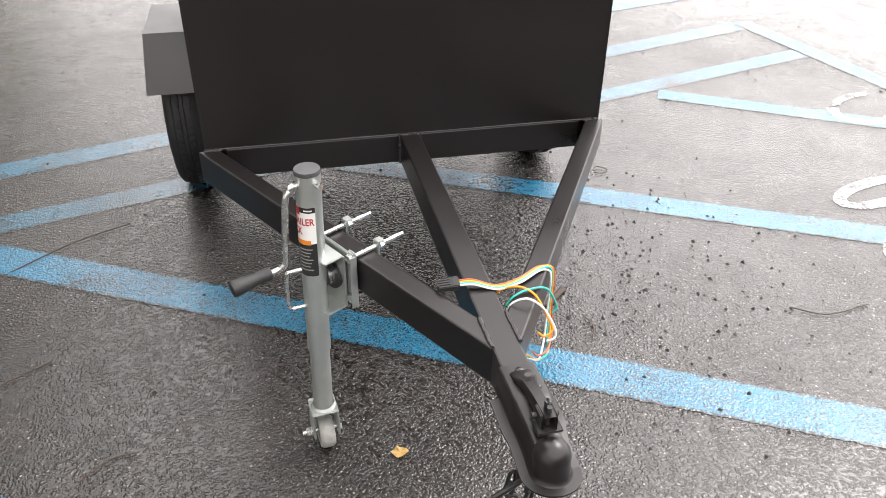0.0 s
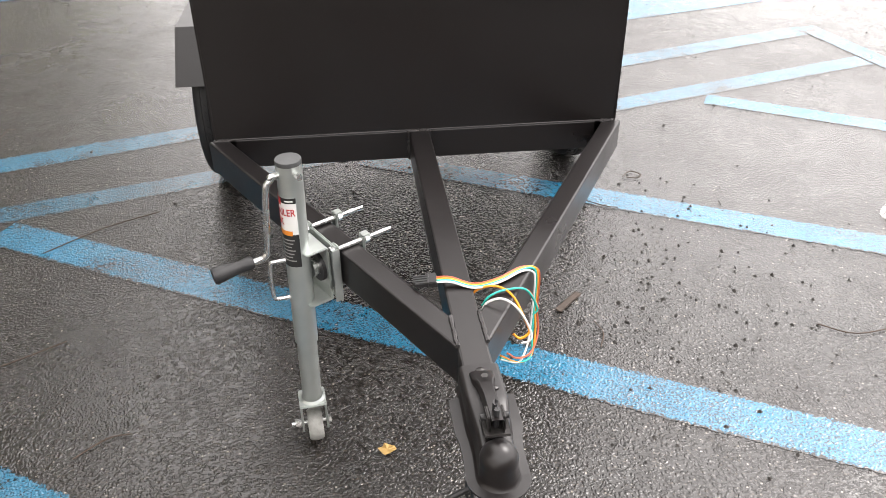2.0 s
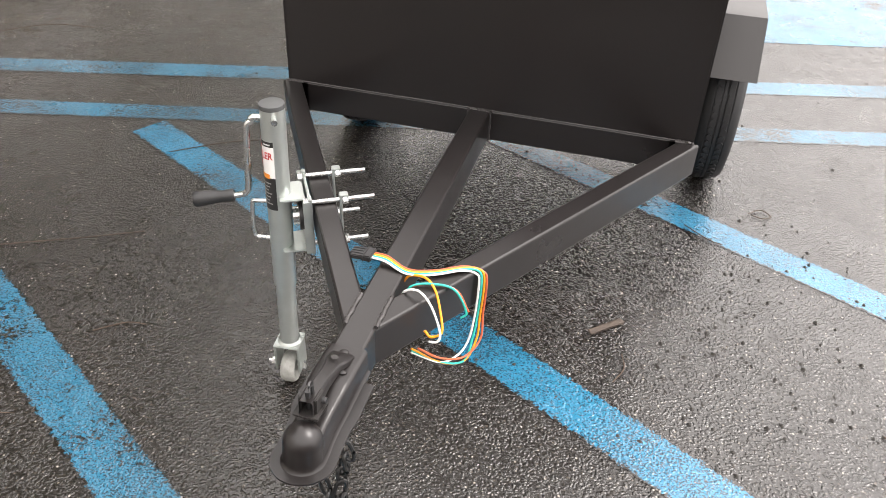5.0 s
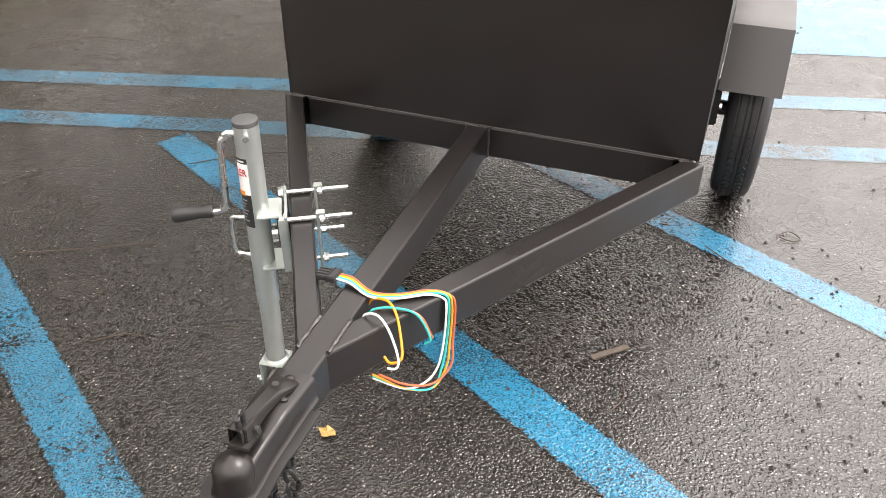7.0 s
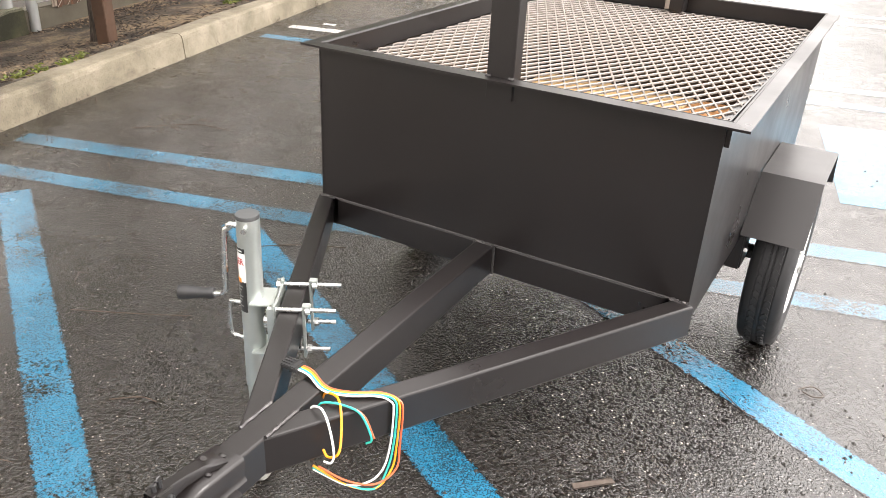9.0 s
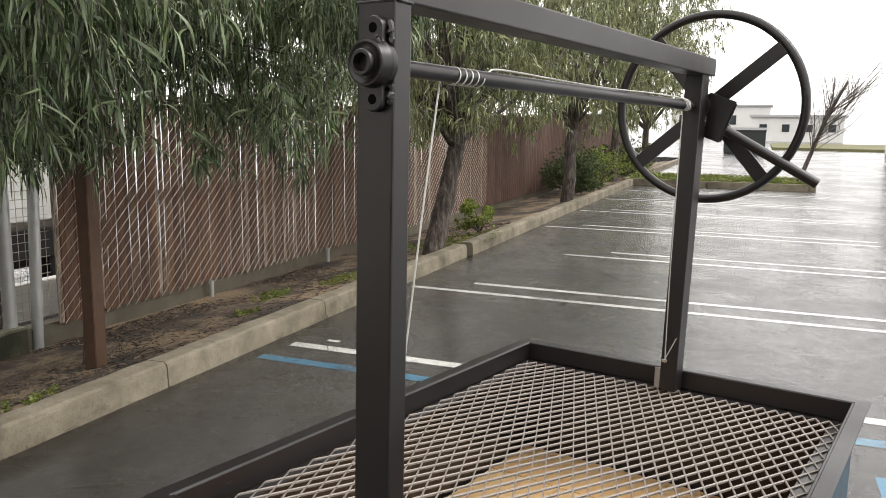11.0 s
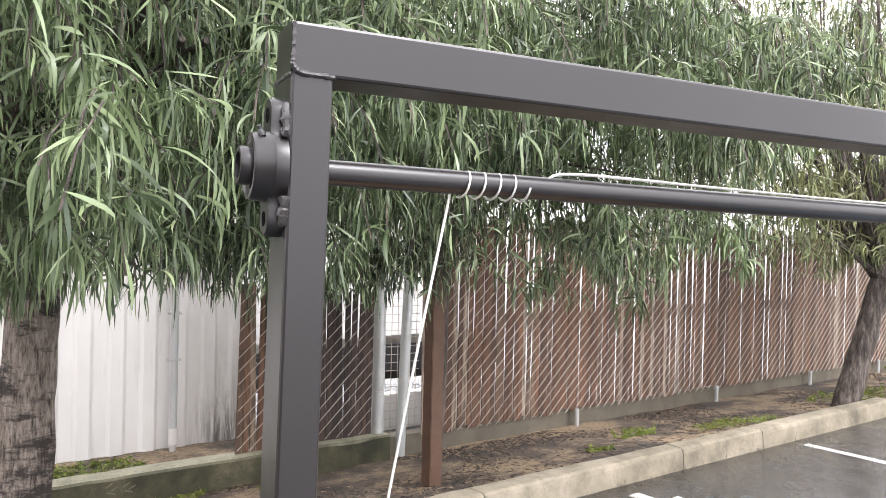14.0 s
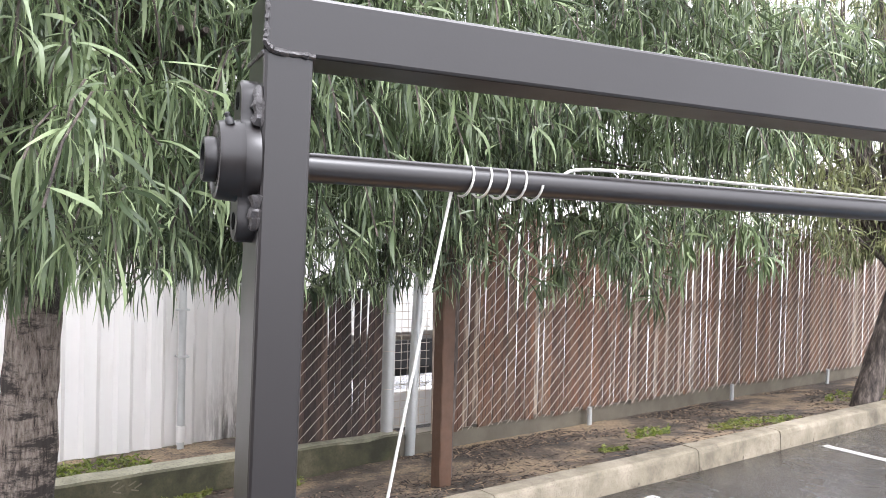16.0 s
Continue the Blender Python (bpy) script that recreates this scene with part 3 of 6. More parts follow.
# white corrugated building
prof = []
v = -12.0
while v < 2.2:
    for dv, du in ((0.0, 0.0), (0.087, 0.0), (0.116, 0.028), (0.199, 0.028), (0.228, 0.0)):
        prof.append((v + dv, du))
    v += 0.231
vs = [lot(-5.388 + du, min(vv, 2.234), z) for z in (-0.074, 4.6) for vv, du in prof]
n = len(prof)
bldg = thing("building", "white corrugated metal building behind the planter", "building")
ob = put_mesh("siding", vs, [(i, i + 1, n + i + 1, n + i) for i in range(n - 1)], M_WALLWHITE)
ob.parent = bldg
bm = box_bm(lot(-6.0, 2.265, 2.22), (1.2, 0.05, 4.76), LOT)
part("end_wall", bm, M_WALLWHITE, bldg)
bm = box_bm(lot(-5.415, -4.94, -0.15), (0.11, 14.3, 0.15), LOT, 0.01)
part("foundation", bm, M_MOSSWALL, bldg)
part("roof", box_bm(lot(-7.8, -4.9, 4.65), (5.0, 14.6, 0.12), LOT), M_FARWHITE, bldg)
conduit = thing("conduit_pipe", "grey vertical conduit pipe strapped to the white wall", "pipe")
p = lot(-5.272, 1.714)
part("pipe", rod_bm([(p.x, p.y, -0.18), (p.x, p.y, 3.6)], 0.027, 12), M_GPOST, conduit, smooth=True)
part("coupling", rod_bm([(p.x, p.y, -0.02), (p.x, p.y, 0.10)], 0.035, 12), M_WALLWHITE, conduit, smooth=True)
for z in (0.62, 0.97, 1.95):
    part("strap", box_bm((p.x, p.y, z), (0.08, 0.087, 0.016), LOT, 0.004), M_GPOST, conduit)

# fence: posts, slats, wire
fence = thing("slatted_fence", "chain-link fence woven with brown redwood slats", "fence")
dark = thing("dark_slatted_fence", "low chain-link fence with dark brown slats on the wall", "fence")
FZ0, FZ1, FU = 0.022, 1.786, -4.40


def slat_mesh(w, h):
    me = bpy.data.meshes.new("slat")
    t, c = 0.010, 0.0055
    ring = [(-w / 2, 0.0), (-w / 2 + c, -t / 2), (w / 2 - c, -t / 2), (w / 2, 0.0), (w / 2 - c, t / 2), (-w / 2 + c, t / 2)]
    vs = [(x, y, z) for z in (0, h) for x, y in ring]
    me.from_pydata(vs, [], [(i, (i + 1) % 6, (i + 1) % 6 + 6, i + 6) for i in range(6)] + [(5, 4, 3, 2, 1, 0), (6, 7, 8, 9, 10, 11)])
    return me


ANG = Matrix.Rotation(LA + math.pi / 2, 4, "Z")
_rs = random.Random(7)
_meshes = []
for k in range(5):
    me = slat_mesh(0.0500 + 0.0020 * k, FZ1 - FZ0 + 0.03 * (k - 2))
    me.materials.append(M_SLAT)
    _meshes.append(me)


def fence_posts(parent, u, vlist, z1, r, z0):
    for v in vlist:
        q = lot(u, v)
        bm = rod_bm([(q.x, q.y, z0), (q.x, q.y, z1)], r, 12)
        part("post", bm, M_GPOST, parent, smooth=True)


fence_posts(fence, FU + 0.04, [5.16, 7.38, 9.39, 11.24], 0.035, 0.021, -0.2)
bm = bmesh.new()
a, b = lot(FU - 0.03, 3.39, FZ1 - 0.1), lot(FU - 0.03, 13.44, FZ1 - 0.1)
add_rod(bm, [a, b], 0.018, 8)
part("top_rail", bm, M_GPOST, fence)
v = 3.425
cnt = 0
while v < 13.44:
    w = _rs.choice(_meshes)
    ob = new("slat", w)
    ob.parent = fence
    q = lot(FU - 0.004 + _rs.uniform(-0.009, 0.003), v, FZ0 + _rs.uniform(-0.03, 0.02))
    ob.matrix_basis = Matrix.Translation(q) @ ANG @ Matrix.Rotation(_rs.uniform(-0.012, 0.012), 4, "Y")
    v += 0.0512 + _rs.uniform(-0.002, 0.0048)
    cnt += 1
vs, fs = [], []
v = 13.44
while v < 30:
    w, h = 0.13, 1.62 + _rs.uniform(-0.04, 0.04) + (0.12 if v > 17 else 0)
    a, b = lot(FU, v), lot(FU, v + w)
    i = len(vs)
    d = lot(-0.02, 0) * 1.0
    for q in (a, b):
        for off in (Vector((0, 0, 0)), d):
            vs += [(q.x + off.x, q.y + off.y, -0.02), (q.x + off.x, q.y + off.y, h + 0.14)]
    fs += [(i, i + 4, i + 5, i + 1), (i + 2, i + 3, i + 7, i + 6), (i + 1, i + 5, i + 7, i + 3), (i, i + 1, i + 3, i + 2), (i + 4, i + 6, i + 7, i + 5)]
    v += w + 0.012
ob = put_mesh("board", vs, fs, M_SLATFAR)
tagged(ob, "weathered brown boards of the far wooden fence", "fence", kind="stuff")


def wire_net(parent, u, v0, v1, z0, z1, pitch, r, behind):
    """Both runs of a chain-link net; the run behind the slats lies deeper."""
    vs, fs = [], []
    h = z1 - z0
    k = h * 1.08
    for sgn, du, r in ((1, 0.0085, r), (-1, -behind, r)):
        v = v0 - k
        while v < v1 + k:
            a0, b0 = (v, v + k) if sgn > 0 else (v + k, v)
            t0 = max(0.0, (v0 - a0) / (b0 - a0) if b0 > a0 else (v1 - a0) / (b0 - a0))
            t1 = min(1.0, (v1 - a0) / (b0 - a0) if b0 > a0 else (v0 - a0) / (b0 - a0))
            if t1 - t0 > 0.02:
                A = lot(u + du, a0 + (b0 - a0) * t0, z0 + h * t0)
                B = lot(u + du, a0 + (b0 - a0) * t1, z0 + h * t1)
                d = (B - A).normalized()
                o = d.cross(lot(1, 0)).normalized() * r
                w = lot(1, 0) * r
                i = len(vs)
                for P in (A, B):
                    vs += [P + o, P + w, P - o, P - w]
                for q in range(4):
                    fs.append((i + q, i + (q + 1) % 4, i + 4 + (q + 1) % 4, i + 4 + q))
            v += pitch
    ob = put_mesh("wire_net", vs, fs, M_WIRE)
    ob.parent = parent
    tagged(ob, "galvanised diamond wire netting", kind="stuff")


wire_net(fence, FU, 3.41, 13.44, FZ0 - 0.02, FZ1 - 0.05, 0.106, 0.0023, 0.016)

# dark low section and its posts
me = slat_mesh(0.0515, 1.109)
me.materials.append(M_SLATDARK)
me2 = slat_mesh(0.0485, 1.19)
me2.materials.append(M_SLAT)
v = 1.90
while v < 2.99:
    ob = new("slat", me2 if v < 2.09 else me)
    ob.parent = dark
    ob.matrix_basis = Matrix.Translation(lot(-4.487, v, 0.056 + _rs.uniform(-0.02, 0.01))) @ ANG @ Matrix.Rotation(_rs.uniform(-0.03, 0.03), 4, "Y")
    v += 0.0502 + _rs.uniform(-0.002, 0.0026)
wire_net(dark, -4.487, 1.89, 3.02, 0.071, 1.185, 0.0993, 0.002, 0.009)
fence_posts(dark, -4.487, [3.042], 2.06, 0.049, 0.04)
bm = rod_bm([lot(-4.43, 3.215, -0.19), lot(-4.43, 3.308, 2.18)], 0.041, 14)
add_lathe(bm, [(0.001, 0.035), (0.03, 0.02), (0.046, 0.0), (0.046, -0.03)], 14, Matrix.Translation(lot(-4.43, 3.308, 2.18)))
part("post", bm, M_GPOST, fence, "leaning galvanised fence post", smooth=True)
for z in (0.39, 0.68, 0.97, 1.26):
    q = lot(-4.487, 3.042, z)
    part("tie_wire", lathe_bm([(0.050, -0.002), (0.053, 0.0), (0.050, 0.002)], 16, Matrix.Translation(q), True), M_WIRE, dark)
gate = thing("gate_panel", "narrow welded wire panel between two galvanised posts", "gate")
for i in range(30):
    z = 0.088 + i * 0.0635
    part("cross_wire", rod_bm([lot(-4.50, 3.08, z), lot(-4.48, 3.42, z)], 0.0029, 5), M_WIRE, gate)
for i in range(6):
    part("upright_wire", rod_bm([lot(-4.50, 3.106 + 0.060 * i, 0.077), lot(-4.50, 3.106 + 0.060 * i, 1.95)], 0.0029, 5), M_WIRE, gate)

stake = thing("tree_stake", "square brown timber tree stake standing in the soil", "stake")
part("timber", box_bm(lot(-3.35, 2.725, 1.0), (0.094, 0.094, 2.12), LOT, 0.004), M_STAKE, stake)
bm = box_bm(lot(-3.35, 2.725, 2.075), (0.080, 0.080, 0.03), LOT, 0.012)
part("chamfered_top", bm, M_STAKE, stake)


# ---- grill trailer ----
tr = thing("grill_trailer", "black painted steel barbecue grill trailer on two wheels", "trailer")
# the jack holds the nose up: the whole trailer is tipped back about its front beam
TIP = 0.017
NOSE_UP = Matrix.Translation((0, 0, 0.48)) @ Matrix.Rotation(-TIP, 4, "X") @ Matrix.Translation((0, 0, -0.48))
tr.matrix_basis = NOSE_UP
TZ0, TZ1 = 0.405, 0.480
BX0, BX1, BY1 = -0.488, 0.490, 1.425
TW = 0.051


def tpart(name, bm, mat=None, label="", parent=None, smooth=False):
    return part(name, bm, mat or M_FRAME, parent or tr, label, smooth)


zc, hh = (TZ0 + TZ1) / 2, TZ1 - TZ0
bm = bmesh.new(); add_beam(bm, (-0.45, 0.0255 + 0.002, zc), (0.452, 0.0275, zc), TW, hh); tpart("front_beam", bm)
for sx in (-1, 1):
    bm = bmesh.new(); add_beam(bm, (sx * 0.463, 0.002, zc), (sx * 0.463, BY1, zc), TW, hh); tpart("side_rail", bm)
bm = bmesh.new(); add_beam(bm, (-0.437, BY1 - 0.026, zc), (0.437, BY1 - 0.026, zc), TW, hh); tpart("rear_beam", bm)
bm = bmesh.new(); add_beam(bm, (0.0, 0.0, zc), (0.0155, -0.872, zc), 0.049, hh); tpart("tongue_tube", bm)
for x0, x1, y1 in ((-0.4766, -0.0108, -0.7735), (0.4775, 0.0378, -0.7685)):
    bm = bmesh.new()
    add_beam(bm, (x0, -0.001, zc - 0.001), (x1, y1, zc - 0.001), 0.042, hh, (1, 0), (0.0165, -0.93))
    tpart("tongue_arm", bm)


def bead(pts, r=0.0045):
    """An uneven weld bead along the points."""
    P = smooth_path(pts, 10) if len(pts) > 2 else [Vector(pts[0]).lerp(Vector(pts[1]), i / 16) for i in range(17)]
    rnd = random.Random(str(pts))
    bm = bmesh.new()
    add_rod(bm, [p + Vector((rnd.uniform(-1, 1), rnd.uniform(-1, 1), rnd.uniform(-0.5, 0.5))) * r * 0.25 for p in P], [r * rnd.uniform(0.75, 1.25) for _ in P], 7)
    tpart("weld_bead", bm, M_WELD, smooth=True)


bead([(-0.022, 0.0, TZ1), (0.022, 0.0, TZ1)])
bead([(-0.488, 0.0, TZ1), (-0.45, 0.0, TZ1)])
bead([(0.45, 0.0, TZ1), (0.488, 0.0, TZ1)])
bead([(-0.0115, -0.735, TZ1), (-0.010, -0.812, TZ1)], 0.004)
bead([(0.0375, -0.725, TZ1), (0.039, -0.806, TZ1)], 0.004)
bead([(-0.0255, 0.0, TZ0), (-0.0255, 0.0, TZ1)], 0.004)
bead([(0.0255, 0.0, TZ0), (0.0255, 0.0, TZ1)], 0.004)
bead([(-0.45, 0.004, TZ1 + 0.001), (0.45, 0.004, TZ1 + 0.001)], 0.0025)

# box
WT, RZ = 0.004, 0.875
for nm, c, s in (("front_wall", (0, 0.005, (TZ1 + RZ) / 2), (0.972, WT, RZ - TZ1)),
                 ("rear_wall", (0, BY1 - 0.005, (TZ1 + RZ) / 2), (0.972, WT, RZ - TZ1)),
                 ("side_wall", (BX0 + 0.002, BY1 / 2, (TZ1 + RZ) / 2), (WT, BY1 - 0.004, RZ - TZ1 + 0.001)),
                 ("side_wall", (BX1 - 0.002, BY1 / 2, (TZ1 + RZ) / 2), (WT, BY1 - 0.004, RZ - TZ1 + 0.001)),
                 ("floor_pan", (0, BY1 / 2, TZ1 + 0.002), (0.96, BY1 - 0.03, 0.004))):
    tpart(nm, box_bm(c, s))


def angle_rim(p0, p1, out):
    """Angle iron: flange outwards on top, leg down on the inside, mitred ends."""
    p0, p1, out = Vector(p0), Vector(p1), Vector(out)
    d = (p1 - p0).normalized()
    bm = bmesh.new()
    rows = []
    for p, sg in ((p0, -1), (p1, 1)):
        ring = []
        for o, z in ((0.036, 0.0), (0.036, 0.005), (0.002, 0.006), (0.0, 0.004), (-0.004, 0.006), (-0.006, 0.004), (-0.006, -0.046), (-0.002, -0.046), (-0.002, 0.0)):
            ring.append(bm.verts.new(p + out * o + d * sg * o + Vector((0, 0, z))))
        rows.append(ring)
    n = len(rows[0])
    for i in range(n):
        bm.faces.new((rows[0][i], rows[0][(i + 1) % n], rows[1][(i + 1) % n], rows[1][i]))
    bm.faces.new(rows[0]); bm.faces.new(rows[1])
    tpart("rim_angle", bm)


X0, X1, Y0, Y1 = BX0 + 0.004, BX1 - 0.004, 0.008, BY1 - 0.008
angle_rim((X0, Y0, RZ), (X1 + 0.016, Y0, RZ), (0, -1, 0))
angle_rim((X1 + 0.016, Y0, RZ), (X1, Y1, RZ), (1, 0, 0))
angle_rim((X1, Y1, RZ), (X0, Y1, RZ), (0, 1, 0))
angle_rim((X0, Y1, RZ), (X0, Y0, RZ), (-1, 0, 0))
for sx in (-1, 1):
    tpart("grate_ledge", box_bm((sx * 0.459, BY1 / 2, 0.824), (0.04, BY1 - 0.05, 0.004)))
for y in (0.03, BY1 - 0.03):
    tpart("grate_ledge", box_bm((0, y, 0.8235), (0.87, 0.035, 0.004)))

# winch frame: two posts, crossbar, shaft
PW, PD, PX = 0.065, 0.039, 0.008
PY0, PYB = -0.003, 1.350
BZ0, BZ1 = 1.735, 1.783
bm = bmesh.new(); add_beam(bm, (PX, PY0 + PD / 2, 0.835), (PX, PY0 + PD / 2, BZ0), PW, PD, bevel=0.003); tpart("post", bm)
bm = bmesh.new(); add_beam(bm, (0.008, PYB + 0.024, 0.835), (0.028, PYB + 0.024, BZ0), 0.062, 0.048, bevel=0.003); tpart("post", bm)
bm = bmesh.new(); add_beam(bm, (PX, PY0, (BZ0 + BZ1) / 2), (0.030, 1.430, (BZ0 + BZ1) / 2), 0.060, BZ1 - BZ0, bevel=0.003); tpart("crossbar", bm)
XR, XL = PX + PW / 2, PX - PW / 2
bead([(XR + 0.001, PY0 + 0.001, BZ0 + 0.046), (XR + 0.001, PY0 + 0.001, BZ0 + 0.008)], 0.0020)
bead([(XR + 0.001, PY0, BZ0 + 0.008), (XR + 0.0015, PY0 + 0.008, BZ0 + 0.001), (XR + 0.001, PY0 + PD, BZ0)], 0.0026)
bead([(XL, PY0, BZ0), (XR, PY0, BZ0)], 0.0022)
for x in (XL, XR):
    bead([(x, PY0, 0.882), (PX + (x - PX) * 0.7, PY0 - 0.002, 0.882)], 0.004)
SZ = 1.651
tpart("shaft", rod_bm([(0.006, -0.024, SZ), (0.026, 1.50, SZ)], 0.0125, 20), smooth=True)


def bearing(y, sgn, x=0.0):
    """A two-bolt flange bearing on the post's face at y, facing sgn along y."""
    M = Matrix.Translation((x, y, SZ)) @ Matrix.Rotation(radians(90 if sgn < 0 else -90), 4, "X")
    def outline(k):
        # two round ears above and below a wide middle
        pts = []
        hs = [-0.064 + 0.128 * q / 28 for q in range(29)]
        for h in hs:
            e = abs(h) - 0.0475
            w = math.sqrt(max(0.0, 0.0168 ** 2 - e * e)) if e > 0 else max(0.0168, math.sqrt(max(0.0, 0.033 ** 2 - h * h)))
            pts.append((max(w, 0.0005) * k, h * k))
        return pts + [(-w, h) for w, h in reversed(pts)]

    bm = bmesh.new()
    rings = [[bm.verts.new(M @ Vector((w, h, z))) for w, h in outline(k)] for z, k in ((0.0, 1.0), (0.0125, 1.0), (0.0145, 0.97))]
    n = len(rings[0])
    for a, b in zip(rings, rings[1:]):
        for i in range(n):
            bm.faces.new((a[i], a[(i + 1) % n], b[(i + 1) % n], b[i]))
    bm.faces.new(rings[0])
    bm.faces.new(rings[-1])
    body = tpart("flange_bearing", bm, label="cast two-bolt flange bearing", smooth=True)
    bm = lathe_bm([(0.0345, 0.012), (0.0322, 0.016), (0.0312, 0.028), (0.0302, 0.0302), (0.0275, 0.0308), (0.0250, 0.0285), (0.0205, 0.028), (0.0205, 0.030), (0.0178, 0.030), (0.0178, 0.0385), (0.0166, 0.040), (0.0125, 0.040), (0.0120, 0.026), (0.001, 0.026)], 36, M)
    part("housing", bm, M_FRAME, body, smooth=True)
    # the holes are not cut: flush discs carry their shade as colour
    for sz in (-1, 1):
        part("bolt_hole", lathe_bm([(0.0070, 0.010), (0.0070, 0.0150), (0.0005, 0.0150)], 18, M @ Matrix.Translation((0, sz * 0.0475, 0))), M_HOLESHADE, body, smooth=True)
    part("grease_nipple", lathe_bm([(0.0035, 0.0), (0.0035, 0.004), (0.002, 0.006), (0.0025, 0.009), (0.001, 0.010)], 10, M @ Matrix.Translation((0.016, 0.0265, 0.022)) @ Matrix.Rotation(radians(-70), 4, "X")), M_BLACKPL, body, smooth=True)
    for sz in (-1, 1):
        rnd = random.Random(sz)
        q0 = M @ Vector((0.024, sz * 0.030, 0.002))
        q1 = M @ Vector((0.020, sz * 0.055, 0.002))
        P = [q0.lerp(q1, i / 8) + Vector((rnd.uniform(-1, 1), 0, rnd.uniform(-1, 1))) * 0.002 for i in range(9)]
        part("weld_bead", rod_bm(P, [0.005 * rnd.uniform(0.7, 1.3) for _ in P], 7), M_WELD, body, smooth=True)


bearing(PY0, -1, 0.015)
bearing(PYB + 0.048, 1, 0.025)

# hand wheel
WY, WR = 1.505, 0.265
bm = bmesh.new()
n, k = 64, 10
rings = []
for i in range(n):
    a = 2 * math.pi * i / n
    ring = []
    for j in range(k):
        b = 2 * math.pi * j / k
        r = WR + 0.0125 * math.cos(b)
        ring.append(bm.verts.new((0.024 + r * math.cos(a), WY + 0.0125 * math.sin(b), SZ + r * math.sin(a))))
    rings.append(ring)
for i in range(n):
    for j in range(k):
        bm.faces.new((rings[i][j], rings[i][(j + 1) % k], rings[(i + 1) % n][(j + 1) % k], rings[(i + 1) % n][j]))
hw = tpart("hand_wheel", bm, label="large black steel winch wheel", smooth=True)
for deg in (40, 130, 220, 310):
    a = radians(deg)
    bm = bmesh.new()
    add_beam(bm, (0.024 + 0.02 * math.cos(a), WY - 0.010, SZ + 0.02 * math.sin(a)), (0.024 + WR * math.cos(a), WY - 0.004, SZ + WR * math.sin(a)), 0.008, 0.040, bevel=0.001)
    part("spoke", bm, M_FRAME, hw)
part("hub", rod_bm([(0.024, WY - 0.03, SZ), (0.024, WY + 0.03, SZ)], 0.030, 24), M_FRAME, hw, smooth=True)
bm = box_bm((0.068, 1.425, SZ - 0.03), (0.085, 0.014, 0.12), Matrix.Rotation(radians(20), 4, "Y"), 0.004)
tpart("ratchet_plate", bm)
bm = rod_bm([(0.088, 1.44, SZ - 0.06), (0.335, 1.50, SZ - 0.205)], 0.014, 16)
tpart("brake_lever", bm, smooth=True)

# steel cable: hanging end, wraps, run along the shaft
bm = bmesh.new()
pts = []
for i in range(70):
    a = 2 * math.pi * i / 16 - 1.9
    pts.append((0.0090 + 0.0138 * math.cos(a), 0.183 + 0.018 * i / 16, SZ - 0.002 + 0.0138 * math.sin(a)))
add_rod(bm, pts, 0.0012, 6)
add_rod(bm, smooth_path([(0.0150, 0.272, SZ + 0.001), (0.0130, 0.286, SZ + 0.009), (0.010, 0.33, SZ + 0.0185), (0.004, 0.55, SZ + 0.0175), (0.004, 0.8, SZ + 0.016), (0.022, 1.05, SZ + 0.018), (0.030, 1.23, SZ + 0.016), (0.042, 1.268, SZ + 0.010)]), 0.0018, 6)
pts = []
for i in range(64):
    a = 2 * math.pi * i / 16
    pts.append((0.021 + 0.0150 * math.cos(a), 1.265 + 0.012 * i / 16, SZ + 0.0148 * math.sin(a)))
add_rod(bm, pts, 0.0016, 6)
tpart("cable_winding", bm, M_ROPE, "thin steel winch cable wound on the shaft", smooth=True)
bm = bmesh.new()
add_rod(bm, smooth_path([(-0.0135, 0.186, SZ), (-0.016, 0.152, 1.46), (-0.018, 0.117, 1.25), (-0.020, 0.048, 0.83)]), 0.0016, 6)
tpart("hanging_cable", bm, M_ROPE, smooth=True)
bm = bmesh.new()
add_rod(bm, [(0.018, 1.295, SZ), (0.004, 1.32, 1.2), (0.0, 1.335, 0.93)], 0.0016, 6)
add_rod(bm, [(0.0, 1.335, 0.93), (0.03, 1.345, 1.0)], 0.0014, 6)
tpart("hanging_cable", bm, M_ROPE, smooth=True)
tpart("cable_clamp", box_bm((0.0, 1.335, 0.925), (0.016, 0.012, 0.01), None, 0.002), M_ZINC)
tpart("guide_plate", box_bm((0.0, PYB - 0.003, 0.868), (0.062, 0.004, 0.06), None, 0.001), M_MESH)

